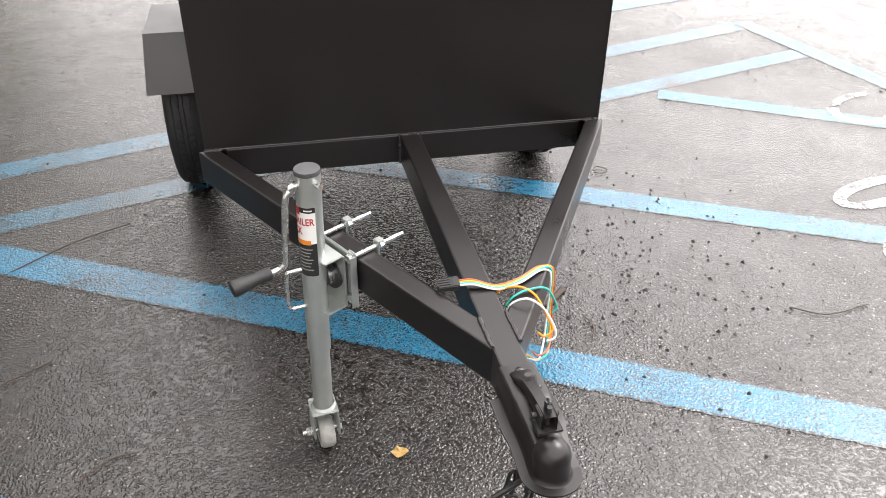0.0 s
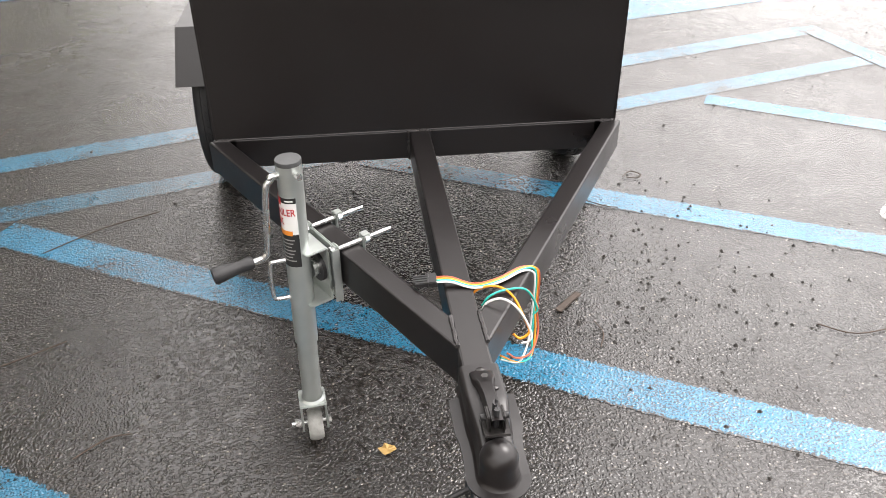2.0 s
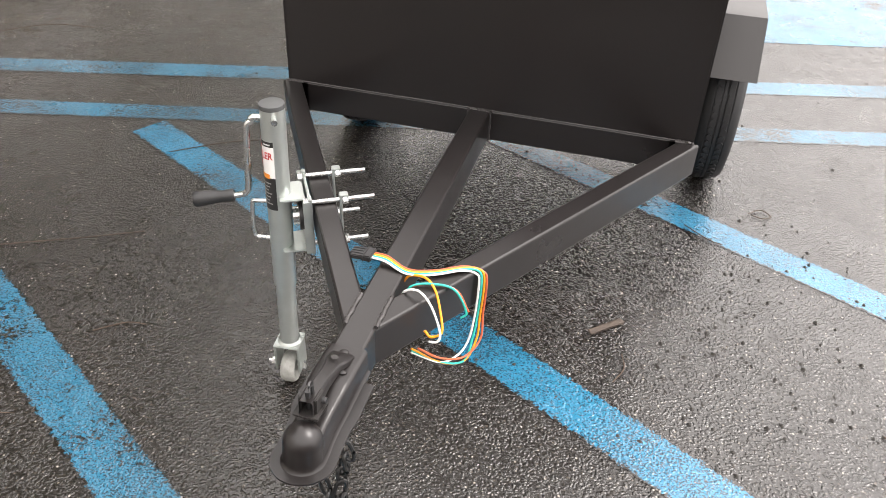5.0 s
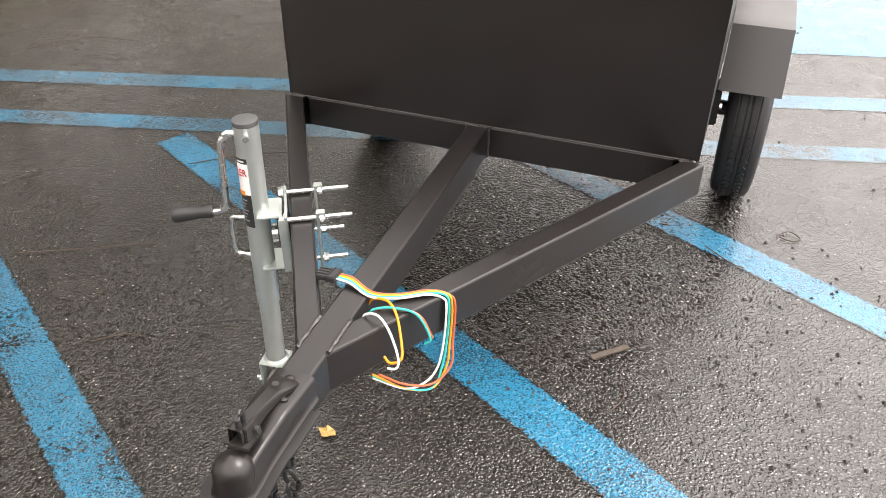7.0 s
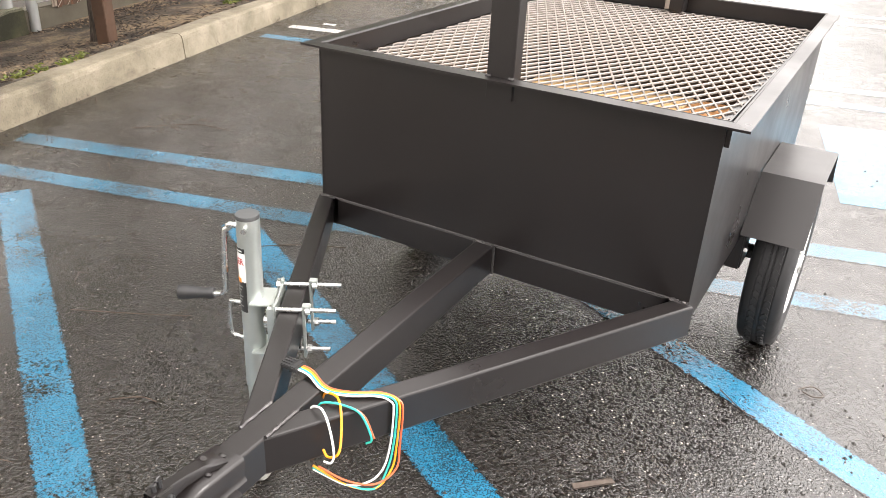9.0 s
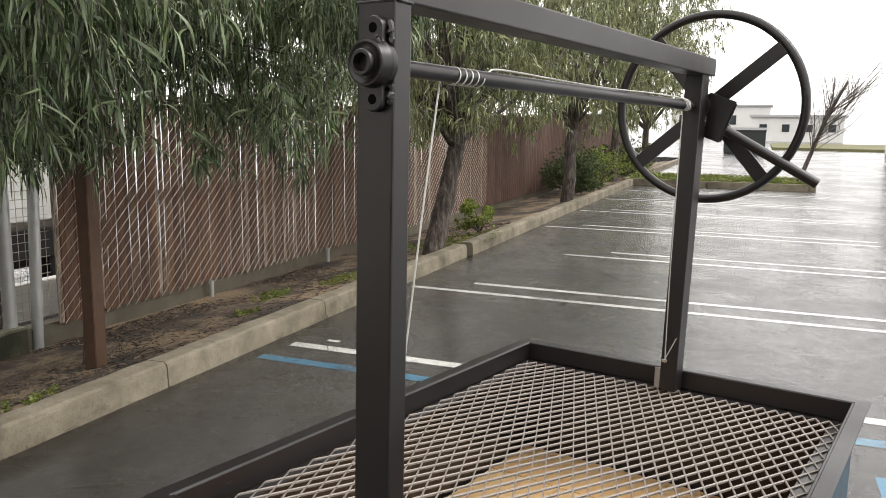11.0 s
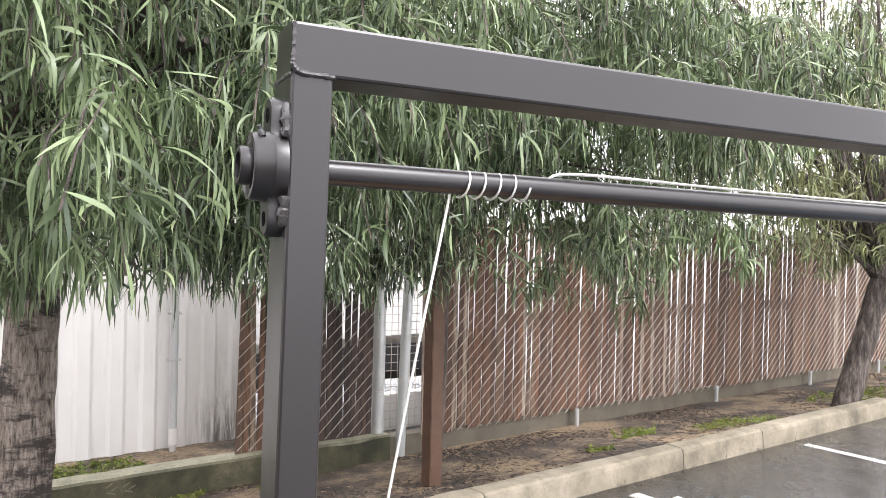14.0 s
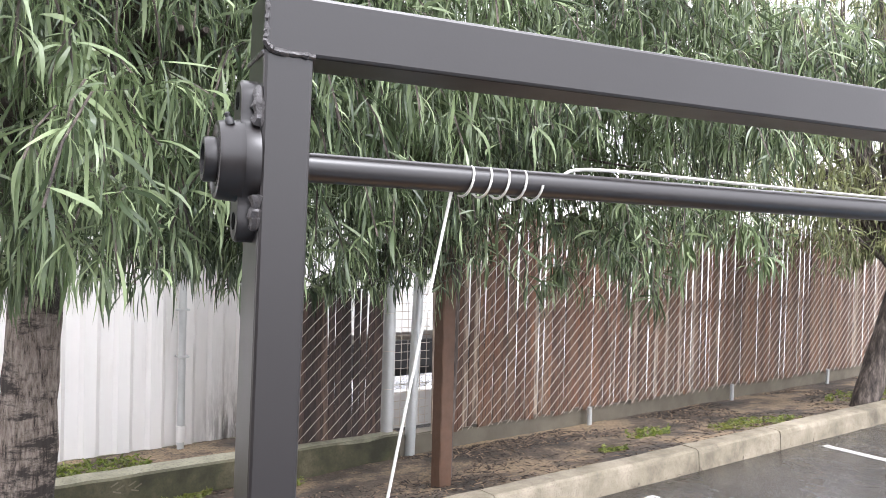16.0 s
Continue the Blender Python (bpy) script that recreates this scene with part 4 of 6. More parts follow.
# fenders, wheels, axle
for sx in (-1, 1):
    xo, xi = 0.652 if sx > 0 else -0.676, sx * 0.4925
    prof = [(0.520, 0.436), (0.660, 0.572), (0.955, 0.572), (1.092, 0.436)]
    bm = bmesh.new()
    vs = []
    t = 0.004
    inner = [(0.5257, 0.436), (0.6616, 0.568), (0.9534, 0.568), (1.0863, 0.436)]
    for x in (xi, xo):
        vs.append([bm.verts.new((x, y, z - (0.016 if sx < 0 else 0.0))) for y, z in prof + inner[::-1]])
    n = 8
    for i in range(n):
        bm.faces.new((vs[0][i], vs[0][(i + 1) % n], vs[1][(i + 1) % n], vs[1][i]))
    bm.faces.new(vs[0]); bm.faces.new(vs[1])
    tpart("fender", bm, label="folded flat-panel black steel mudguard")
    wx, wy, wr = 0.583 if sx > 0 else -0.592, 0.80, 0.258
    axle_z = wr + TIP * wy
    M = Matrix.Translation((wx, wy, axle_z)) @ Matrix.Rotation(radians(90), 4, "Y")
    prof = [(0.150, -0.048), (0.175, -0.056), (0.215, -0.058), (0.240, -0.053), (0.2515, -0.044), (0.2555, -0.030), (0.2545, -0.0285), (0.2545, -0.026), (0.2570, -0.0245), (0.258, -0.009), (0.2550, -0.008), (0.2550, -0.005), (0.258, -0.004), (0.258, 0.004), (0.2550, 0.005), (0.2550, 0.008), (0.258, 0.009), (0.2570, 0.0245), (0.2545, 0.026), (0.2545, 0.0285), (0.2555, 0.030), (0.2515, 0.044), (0.240, 0.053), (0.215, 0.058), (0.175, 0.056), (0.150, 0.048)]
    wheel = tpart("wheel", lathe_bm(prof, 72, M, True), M_RUBBER, "black trailer tyre on a white rim", smooth=True)
    s = sx
    rim = [(0.156, -0.05), (0.156, 0.05), (0.150, 0.054), (0.142, 0.050), (0.136, 0.030), (0.120, 0.022), (0.090, 0.018), (0.060, 0.030), (0.045, 0.032), (0.001, 0.022)]
    part("rim", lathe_bm([(r, z * s) for r, z in rim], 48, M), M_RIM, wheel, "white painted steel rim", smooth=True)
    part("hub_cap", lathe_bm([(0.034, 0.03 * s), (0.034, 0.055 * s), (0.028, 0.062 * s), (0.001, 0.063 * s)], 24, M), M_ZINC, wheel, smooth=True)
    for i in range(5):
        a = 2 * math.pi * i / 5
        part("wheel_nut", lathe_bm([(0.010, 0.02 * s), (0.010, 0.040 * s), (0.001, 0.042 * s)], 6, M @ Matrix.Translation((0.057 * math.cos(a), 0.057 * math.sin(a), 0))), M_ZINC, wheel)
    # tread blocks: shallow raised ribs across the shoulder
    bm = bmesh.new()
    for i in range(72):
        a = 2 * math.pi * i / 72
        for side in (-1, 1):
            R = M @ Matrix.Rotation(a, 4, "Z") @ Matrix.Translation((0.2568, 0, side * 0.017)) @ Matrix.Rotation(side * 0.75, 4, "X")
            add_box(bm, (0, 0, 0), (0.0075, 0.013, 0.016))
            bm.verts.ensure_lookup_table()
            for v in bm.verts[-8:]:
                v.co = R @ v.co
    part("tread", bm, M_RUBBER, wheel)
    tpart("spring_bracket", box_bm((sx * 0.470, 0.61, 0.365), (0.070, 0.085, 0.105), None, 0.004))
    tpart("spring_bracket", box_bm((sx * 0.463, 0.98, 0.375), (0.05, 0.06, 0.06), None, 0.004))
    bm = bmesh.new()
    for i in range(3):
        L = 0.19 - 0.05 * i
        add_rod(bm, smooth_path([(sx * 0.463, 0.80 - L, 0.345 - 0.008 * i), (sx * 0.463, 0.80, 0.305 - 0.007 * i), (sx * 0.463, 0.80 + L, 0.345 - 0.008 * i)], 6), 0.009, 6)
    tpart("leaf_spring", bm, M_TIN)
    bm = rod_bm([(sx * 0.49, 0.60, 0.36), (sx * 0.512, 0.60, 0.36)], 0.010, 6)
    tpart("bolt", bm, M_ZINC)
tpart("axle", rod_bm([(-0.55, 0.80, axle_z), (0.55, 0.80, axle_z)], 0.022, 16), M_TIN, smooth=True)

# grate and firebricks
grate = thing("cooking_grate", "raised expanded-metal steel mesh grate in the box", "grate")
grate.matrix_basis = NOSE_UP
bm = bmesh.new()
LW, SW = 0.072, 0.0335
nx, ny = int(0.955 / SW), int(1.375 / LW)
vs, fs = [], []
x00, y00 = -nx * SW / 2, 0.012
for i in range(nx):
    for j in range(ny * 2):
        ya, yb = y00 + j * LW / 2, y00 + (j + 1) * LW / 2
        for xa, xb in ((x00 + (i + 0.0) * SW, x00 + (i + 0.5) * SW), (x00 + (i + 1.0) * SW, x00 + (i + 0.5) * SW)):
            if j % 2:
                xa, xb = xb, xa
            A, B = Vector((xa, ya, 0.828)), Vector((xb, yb, 0.828))
            d = (B - A).normalized()
            s = Vector((-d.y, d.x, 0)) * 0.0017
            up = Vector((0, 0, 0.0019))
            tilt = Vector((0, 0, 0.0007)) * (1 if xb > xa else -1)
            o = len(vs)
            for P in (A, B):
                vs += [P + s + up + tilt, P - s + up - tilt, P - s - up - tilt, P + s - up + tilt]
            for q in range(4):
                fs.append((o + q, o + (q + 1) % 4, o + 4 + (q + 1) % 4, o + 4 + q))
ob = put_mesh("expanded_mesh", vs, fs, M_MESH)
ob.parent = grate
tagged(ob, kind="stuff")
bricks = thing("firebrick_lining", "tan firebricks lining the bottom of the grill box", "firebricks")
bricks.matrix_basis = NOSE_UP
brick_mesh = []
for j in range(6):
    for i in range(8):
        x, y = -0.415 + 0.1185 * i, 0.13 + 0.2325 * j
        rusty = i >= 5 or (j == 0 and i > 1) or (j == 1 and i == 4)
        if not brick_mesh:
            for mt in (M_BRICK, M_BRICK2):
                b = box_bm((0, 0, 0), (0.1175, 0.2315, 0.042), None, 0.0015)
                q = bpy.data.meshes.new("brick")
                b.to_mesh(q)
                b.free()
                q.materials.append(mt)
                brick_mesh.append(q)
        ob = new("brick", brick_mesh[1 if rusty else 0])
        ob.parent = bricks
        ob.location = (x, y, 0.506 + _rs.uniform(-0.001, 0.001))

# coupler
CX, CY = 0.0160, -0.860
cp_w = Matrix.Translation((CX, CY, -0.004)) @ Matrix.Rotation(math.atan(0.018), 4, "Z") @ Matrix.Translation((0, 0, 0.487)) @ Matrix.Rotation(-0.070, 4, "X") @ Matrix.Translation((0, 0, -0.487))
cp_m = cp_w @ Matrix.Diagonal((1.1, 0.79, 1.0, 1.0))


def loft(sections, cap=True):
    """Skin a row of equal cross-sections (lists of points)."""
    bm = bmesh.new()
    rows = [[bm.verts.new(p) for p in s] for s in sections]
    for a, b in zip(rows, rows[1:]):
        for i in range(len(a) - 1):
            bm.faces.new((a[i], a[i + 1], b[i + 1], b[i]))
    return bm


DY = -0.168


def coupler_sections():
    out = []
    # y, half width of the top, top height, half width at the skirt, skirt bottom, lip width
    rows = [(0.000, 0.0310, 0.487, 0.0318, 0.446, 0.000), (-0.024, 0.0310, 0.487, 0.0318, 0.445, 0.001), (-0.0265, 0.0310, 0.487, 0.0318, 0.445, 0.0155), (-0.070, 0.0310, 0.4865, 0.0318, 0.442, 0.0155), (-0.082, 0.0303, 0.4855, 0.0322, 0.441, 0.0155), (-0.095, 0.0288, 0.481, 0.0312, 0.438, 0.0155), (-0.110, 0.0262, 0.4745, 0.0292, 0.433, 0.0135), (-0.124, 0.0245, 0.470, 0.0280, 0.429, 0.0135), (-0.138, 0.0240, 0.467, 0.0278, 0.425, 0.0135), (-0.152, 0.0242, 0.465, 0.0284, 0.422, 0.0135), (DY, 0.0245, 0.463, 0.0290, 0.420, 0.0135)]
    for y, wt, zt, ws, zb, lip in rows:
        half = [(0.0, zt), (wt * 0.40, zt), (wt * 0.80, zt - 0.0004), (wt * 0.93, zt - 0.0022), (wt, zt - 0.0065), (ws - 0.001, zb + 0.010), (ws, zb + 0.004), (ws + 0.003, zb + 0.0006), (ws + 0.003 + lip, zb), (ws + 0.003 + lip, zb - 0.003), (ws, zb - 0.003)]
        full = [(-x, z) for x, z in reversed(half)] + half[1:]
        out.append([cp_w @ Vector((x, y, z)) for x, z in full])
    # round front: the last section swept half a turn about the ball's axis
    half = [(ws, zb - 0.003), (ws + 0.003 + lip, zb - 0.003), (ws + 0.003 + lip, zb), (ws + 0.003, zb + 0.0006), (ws, zb + 0.004), (ws - 0.001, zb + 0.010)] + [(0.0276 * math.cos(radians(a)), 0.4525 + 0.0285 * math.sin(radians(a))) for a in (-8, 8, 22, 36, 50, 64, 78, 89)]
    nose = []
    for i in range(37):
        a = math.pi * 2 * i / 36
        nose.append([cp_w @ Vector((r * math.cos(a), DY + r * math.sin(a) * (1.0 if math.sin(a) < 0 else 0.0 if q < 6 else 1.0), z)) for q, (r, z) in enumerate(half)])
    return out, nose


rows, nose = coupler_sections()
bm = loft(rows)
bm2 = loft(nose)
me_tmp = bpy.data.meshes.new("coupler_nose")
bm2.to_mesh(me_tmp)
bm2.free()
bm.from_mesh(me_tmp)
bpy.data.meshes.remove(me_tmp)
bmesh.ops.remove_doubles(bm, verts=bm.verts, dist=0.00005)
bmesh.ops.recalc_face_normals(bm, faces=bm.faces)
coupler = tpart("coupler", bm, label="black stamped-steel ball coupler", smooth=True)
for y, x in ((-0.020, 0.0), (-0.075, 0.012)):
    part("rivet", lathe_bm([(0.007, 0.0), (0.0065, 0.003), (0.003, 0.0045), (0.001, 0.005)], 14, cp_m @ Matrix.Translation((x, y, 0.486))), M_FRAME, coupler, smooth=True)
# latch lever
L = [(-0.028, 0.4915, 0.0165, 0.006), (-0.055, 0.4985, 0.0160, 0.010), (-0.078, 0.5025, 0.0105, 0.014), (-0.120, 0.5065, 0.0085, 0.018), (-0.165, 0.5100, 0.0090, 0.026), (-0.196, 0.5105, 0.0090, 0.030)]
secs = []
for y, z, w, d in L:
    secs.append([cp_m @ Vector((-w, y, z - d)), cp_m @ Vector((-w, y, z - 0.003)), cp_m @ Vector((-w * 0.8, y, z)), cp_m @ Vector((w * 0.8, y, z)), cp_m @ Vector((w, y, z - 0.003)), cp_m @ Vector((w, y, z - d))])
bm = loft(secs)
latch = part("latch_lever", bm, M_FRAME, coupler, smooth=True)
part("latch_hole", lathe_bm([(0.005, 0.0), (0.005, 0.001), (0.001, 0.001)], 14, cp_m @ Matrix.Translation((0, -0.067, 0.5062)) @ Matrix.Rotation(radians(12), 4, "X")), M_TIN, latch)
bm = bmesh.new()
add_box(bm, (0, -0.176, 0.4845), (0.036, 0.050, 0.004), None, 0.002)
for sx in (-1, 1):
    add_box(bm, (sx * 0.010, -0.172, 0.498), (0.004, 0.034, 0.026), None, 0.0015)
for v in bm.verts:
    v.co = cp_m @ v.co
part("latch_plate", bm, M_TIN, coupler)
bm = bmesh.new()
add_rod(bm, [cp_m @ Vector((-0.018, -0.165, 0.497)), cp_m @ Vector((0.018, -0.165, 0.497))], 0.005, 10)
add_rod(bm, [cp_m @ Vector(p) for p in ((0.0, -0.178, 0.488), (0.0, -0.186, 0.522), (0.0, -0.172, 0.526), (0.0, -0.166, 0.492))], 0.004, 8)
part("latch_pin", bm, M_BLACKPL, coupler, smooth=True)

# safety chain: links hanging under the coupler
chain = thing("safety_chain", "black safety chain bunched under the coupler", "chain")


def link_bm(m, a=0.016, b=0.008, r=0.0034):
    pts = []
    for i in range(17):
        t = 2 * math.pi * i / 16
        pts.append(m @ Vector((b * math.cos(t), 0, a * math.sin(t) + (0.006 if math.sin(t) > 0 else -0.006 if math.sin(t) < 0 else 0))))
    bm = bmesh.new()
    add_rod(bm, pts, r, 7, False)
    return bm


rl = random.Random(5)
for cxo, n, sw in ((-0.012, 9, 0.5), (0.016, 8, -0.3)):
    p = cp_m @ Vector((cxo, -0.10, 0.428))
    for i in range(n):
        M = Matrix.Translation(p + Vector((0.010 * math.sin(i * 0.9 + sw), 0.008 * math.cos(i * 1.3), -0.027 * i))) @ Matrix.Rotation(radians(90 * (i % 2) + rl.uniform(-25, 25)), 4, "Z") @ Matrix.Rotation(rl.uniform(-0.35, 0.35), 4, "Y")
        part("link", link_bm(M), M_CHAIN, chain, smooth=True)
p = cp_m @ Vector((-0.03, -0.13, 0.335))
part("hook", rod_bm(smooth_path([p + Vector(q) for q in ((0.03, 0.01, 0.02), (0.0, 0.0, 0.012), (-0.025, -0.006, 0.004), (-0.034, -0.008, 0.0))]), 0.005, 8), M_CHAIN, chain, smooth=True)
for k in range(4):
    M = Matrix.Translation(cp_m @ Vector((-0.005 + 0.02 * (k % 2), -0.09 - 0.012 * k, 0.15 + 0.03 * (k // 2)))) @ Matrix.Rotation(rl.uniform(0, 3), 4, "Z") @ Matrix.Rotation(rl.uniform(-0.8, 0.8), 4, "X")
    part("link", link_bm(M, 0.017, 0.009, 0.004), M_CHAIN, chain, smooth=True)

# ---- trailer jack, clamped on the tongue arm ----
jack = thing("trailer_jack", "galvanised swivel trailer jack with crank and caster", "trailer jack")
jd = Vector((0.442, -0.734, 0)).normalized()
jn = Vector((-jd.y, jd.x, 0))
jo = Vector((-0.4766, 0, 0)) + jd * 0.532
JM = Matrix(((-jd.x, -jn.x, 0, jo.x), (-jd.y, -jn.y, 0, jo.y), (0, 0, 1, 0), (0, 0, 0, 1)))


def jy(z):
    return 0.078 + 0.017 * (0.672 - z) / 0.672


def jp(name, bm, mat, label="", parent=None, smooth=True, local=True):
    if local:
        for v in bm.verts:
            v.co = JM @ v.co
    return part(name, bm, mat, parent or jack, label, smooth)


jp("outer_tube", rod_bm([(0, jy(0.272), 0.272), (0, jy(0.674), 0.674)], 0.0232, 32), M_GALV)
jp("inner_tube", rod_bm([(0, jy(0.115), 0.115), (0, jy(0.30), 0.30)], 0.0204, 32), M_GALV)
jp("top_cap", lathe_bm([(0.0237, 0.671), (0.0237, 0.6765), (0.0229, 0.679), (0.019, 0.6795), (0.001, 0.680)], 32, Matrix.Translation((0, jy(0.664), 0))), worn("grey_cap", (0.055, 0.057, 0.058), 0.1, 0.5), "grey plastic cap")
# caster yoke and wheel, swivelled
yb = jy(0.06)
SW_C = Matrix.Translation((0, yb, 0)) @ Matrix.Rotation(radians(66), 4, "Z")


def cp(name, bm, mat, label="", smooth=True):
    for v in bm.verts:
        v.co = SW_C @ v.co
    return jp(name, bm, mat, label, smooth=smooth)


bm = bmesh.new()
add_box(bm, (0, 0, 0.110), (0.056, 0.056, 0.006), None, 0.002)
for sx in (-1, 1):
    add_box(bm, (sx * 0.0262, 0.002, 0.074), (0.0045, 0.050, 0.074), None, 0.002)
cp("caster_yoke", bm, M_GALV, smooth=False)
jp("yoke_weld", lathe_bm([(0.0215, 0.112), (0.027, 0.1125), (0.0225, 0.119)], 24, Matrix.Translation((0, jy(0.115), 0)), True), M_GALV)
Mw = Matrix.Translation((0, 0.004, 0.036)) @ Matrix.Rotation(radians(90), 4, "Y")
cp("caster_wheel", lathe_bm([(0.008, -0.016), (0.031, -0.016), (0.0345, -0.012), (0.0355, -0.006), (0.0355, 0.006), (0.0345, 0.012), (0.031, 0.016), (0.008, 0.016)], 36, Mw), M_CASTER, "scuffed pale caster wheel")
cp("caster_axle", rod_bm([(-0.034, 0.004, 0.045), (0.050, 0.004, 0.045)], 0.0045, 12), M_ZINC)
cp("axle_nut", rod_bm([(0.030, 0.004, 0.045), (0.042, 0.004, 0.045)], 0.0095, 6), M_ZINC, smooth=False)
cp("axle_nut", rod_bm([(-0.029, 0.004, 0.045), (-0.035, 0.004, 0.045)], 0.0095, 6), M_ZINC, smooth=False)
# crank in world axes
zt = 0.648
q0 = JM @ Vector((0, jy(zt), zt))
bm = bmesh.new()
add_rod(bm, smooth_path([q0, q0 + Vector((-0.030, -0.018, 0.006)), (-0.302, -0.516, 0.648), (-0.311, -0.520, 0.635), (-0.318, -0.520, 0.57), (-0.323, -0.520, 0.512), (-0.328, -0.521, 0.495), (-0.342, -0.523, 0.487), (-0.39, -0.545, 0.481)], 6), 0.0062, 12)
part("crank", bm, M_ZINC, jack, "bent zinc-plated crank rod", smooth=True)
h0, h1 = Vector((-0.352, -0.526, 0.486)), Vector((-0.422, -0.556, 0.480))
P = [h0.lerp(h1, t) for t in (0, 0.05, 0.15, 0.28, 0.45, 0.8, 0.95, 1.0)]
part("crank_handle", rod_bm(P, [0.0105, 0.0125, 0.013, 0.0115, 0.0125, 0.0155, 0.016, 0.0145], 20), M_BLACKPL, jack, "black plastic crank handle", smooth=True)
bm = bmesh.new()
qa, qb = JM @ Vector((0, jy(0.47), 0.47)), JM @ Vector((0, jy(0.385), 0.385))
o = Vector((-0.052, -0.012, 0))
add_rod(bm, smooth_path([qa, qa + o * 0.8, qa + o + Vector((0, 0, -0.008)), qb + o + Vector((0, 0, 0.012)), qb + o * 0.8, qb], 6), 0.0042, 10)
part("pull_ring", bm, M_ZINC, jack, smooth=True)
jp("pin_bolt", rod_bm([(-0.040, jy(zt), zt + 0.01), (-0.02, jy(zt), zt + 0.01)], 0.006, 8), M_ZINC)
# bracket between tube and clamp plate
bm = bmesh.new()
yo = 0.030
for z in (0.490, 0.372):
    add_box(bm, (0, (jy(z) + yo) / 2 + 0.004, z), (0.070, jy(z) - yo - 0.008, 0.005), None, 0.0015)
add_box(bm, (0, yo + 0.008, 0.431), (0.074, 0.005, 0.118), None, 0.0015)
jp("swivel_bracket", bm, M_GALV, smooth=False)
jp("swivel_disc", lathe_bm([(0.030, -0.004), (0.030, 0.004), (0.001, 0.004)], 28, Matrix.Translation((0, yo + 0.014, 0.435)) @ Matrix.Rotation(radians(90), 4, "X")), M_BLACKPL)
jp("swivel_boss", lathe_bm([(0.018, -0.010), (0.018, 0.010), (0.012, 0.012), (0.001, 0.012)], 28, Matrix.Translation((0.0, yo + 0.020, 0.435)) @ Matrix.Rotation(radians(90), 4, "X")), M_ZINC)
bm = bmesh.new()
add_box(bm, (0, 0.0285, 0.443), (0.120, 0.005, 0.112), None, 0.002)
jp("clamp_plate", bm, M_GALV, smooth=False)
for bx in (-0.050, 0.050):
    bm = bmesh.new()
    add_box(bm, (bx, 0.0288, 0.441), (0.022, 0.007, 0.130), None, 0.003)
    add_box(bm, (bx + (0.010 if bx > 0 else -0.010), 0.036, 0.441), (0.003, 0.014, 0.118), None, 0.001)
    jp("clamp_strap", bm, M_GALV, smooth=False)
    bm = bmesh.new()
    add_box(bm, (bx, -0.0295, 0.441), (0.018, 0.005, 0.122), None, 0.002)
    add_box(bm, (bx, -0.0355, 0.503), (0.016, 0.016, 0.004), None, 0.001)
    add_box(bm, (bx, -0.0425, 0.497), (0.014, 0.003, 0.014), None, 0.001)
    jp("clamp_strap", bm, M_GALV, smooth=False)
    for z, tip in ((0.4925, -0.094), (0.400, -0.080)):
        jp("clamp_bolt", rod_bm([(bx, 0.040, z), (bx, tip, z)], 0.0048, 12), M_ZINC)
        jp("bolt_head", rod_bm([(bx, 0.032, z), (bx, 0.041, z)], 0.009, 6), M_ZINC, smooth=False)
        jp("clamp_nut", rod_bm([(bx, -0.034, z), (bx, -0.043, z)], 0.009, 6), M_ZINC, smooth=False)

# label wrapped round the tube
lab_dir = math.atan2(-0.98, 0.05) - 0.42


def wrap(bm, r):
    """Bend a flat sheet (x round the tube, y up) onto the jack tube, facing lab_dir."""
    for v in bm.verts:
        a = lab_dir + v.co.x / r
        z = v.co.y
        c = JM @ Vector((0, jy(z), z))
        v.co = Vector((c.x + (r + v.co.z) * math.cos(a), c.y + (r + v.co.z) * math.sin(a), z))


def band(name, x0, x1, z0, z1, mat, lift, label=""):
    bm = bmesh.new()
    n = 16
    rows = [[bm.verts.new((x0 + (x1 - x0) * i / n, z, lift)) for i in range(n + 1)] for z in (z0, z1)]
    for i in range(n):
        bm.faces.new((rows[0][i], rows[0][i + 1], rows[1][i + 1], rows[1][i]))
    wrap(bm, 0.0232)
    return part(name, bm, mat, jack, label, smooth=True)


M_LW, M_LB, M_LR, M_LO, M_LG = (worn("label_" + n, c, 0.06, 0.4) for n, c in (("white", (0.78, 0.78, 0.76)), ("black", (0.02, 0.02, 0.02)), ("red", (0.45, 0.03, 0.03)), ("orange", (0.75, 0.25, 0.03)), ("grey", (0.30, 0.30, 0.29))))
band("label", -0.052, 0.0165, 0.465, 0.612, M_LW, 0.0006, "printed white, red and black paper label")
band("label_band", -0.052, 0.0165, 0.601, 0.612, M_LB, 0.0010)
band("label_band", -0.052, -0.012, 0.596, 0.612, M_LR, 0.0013)
band("label_band", -0.052, 0.0165, 0.465, 0.536, M_LB, 0.0010)
band("label_band", -0.052, 0.006, 0.534, 0.544, M_LO, 0.0012)
for i in range(7):
    band("label_line", -0.018, 0.008 - 0.003 * (i % 3), 0.523 - 0.0075 * i, 0.5255 - 0.0075 * i, M_LG, 0.0014)
band("label_line", -0.004, 0.011, 0.6045, 0.6075, M_LW, 0.0014)
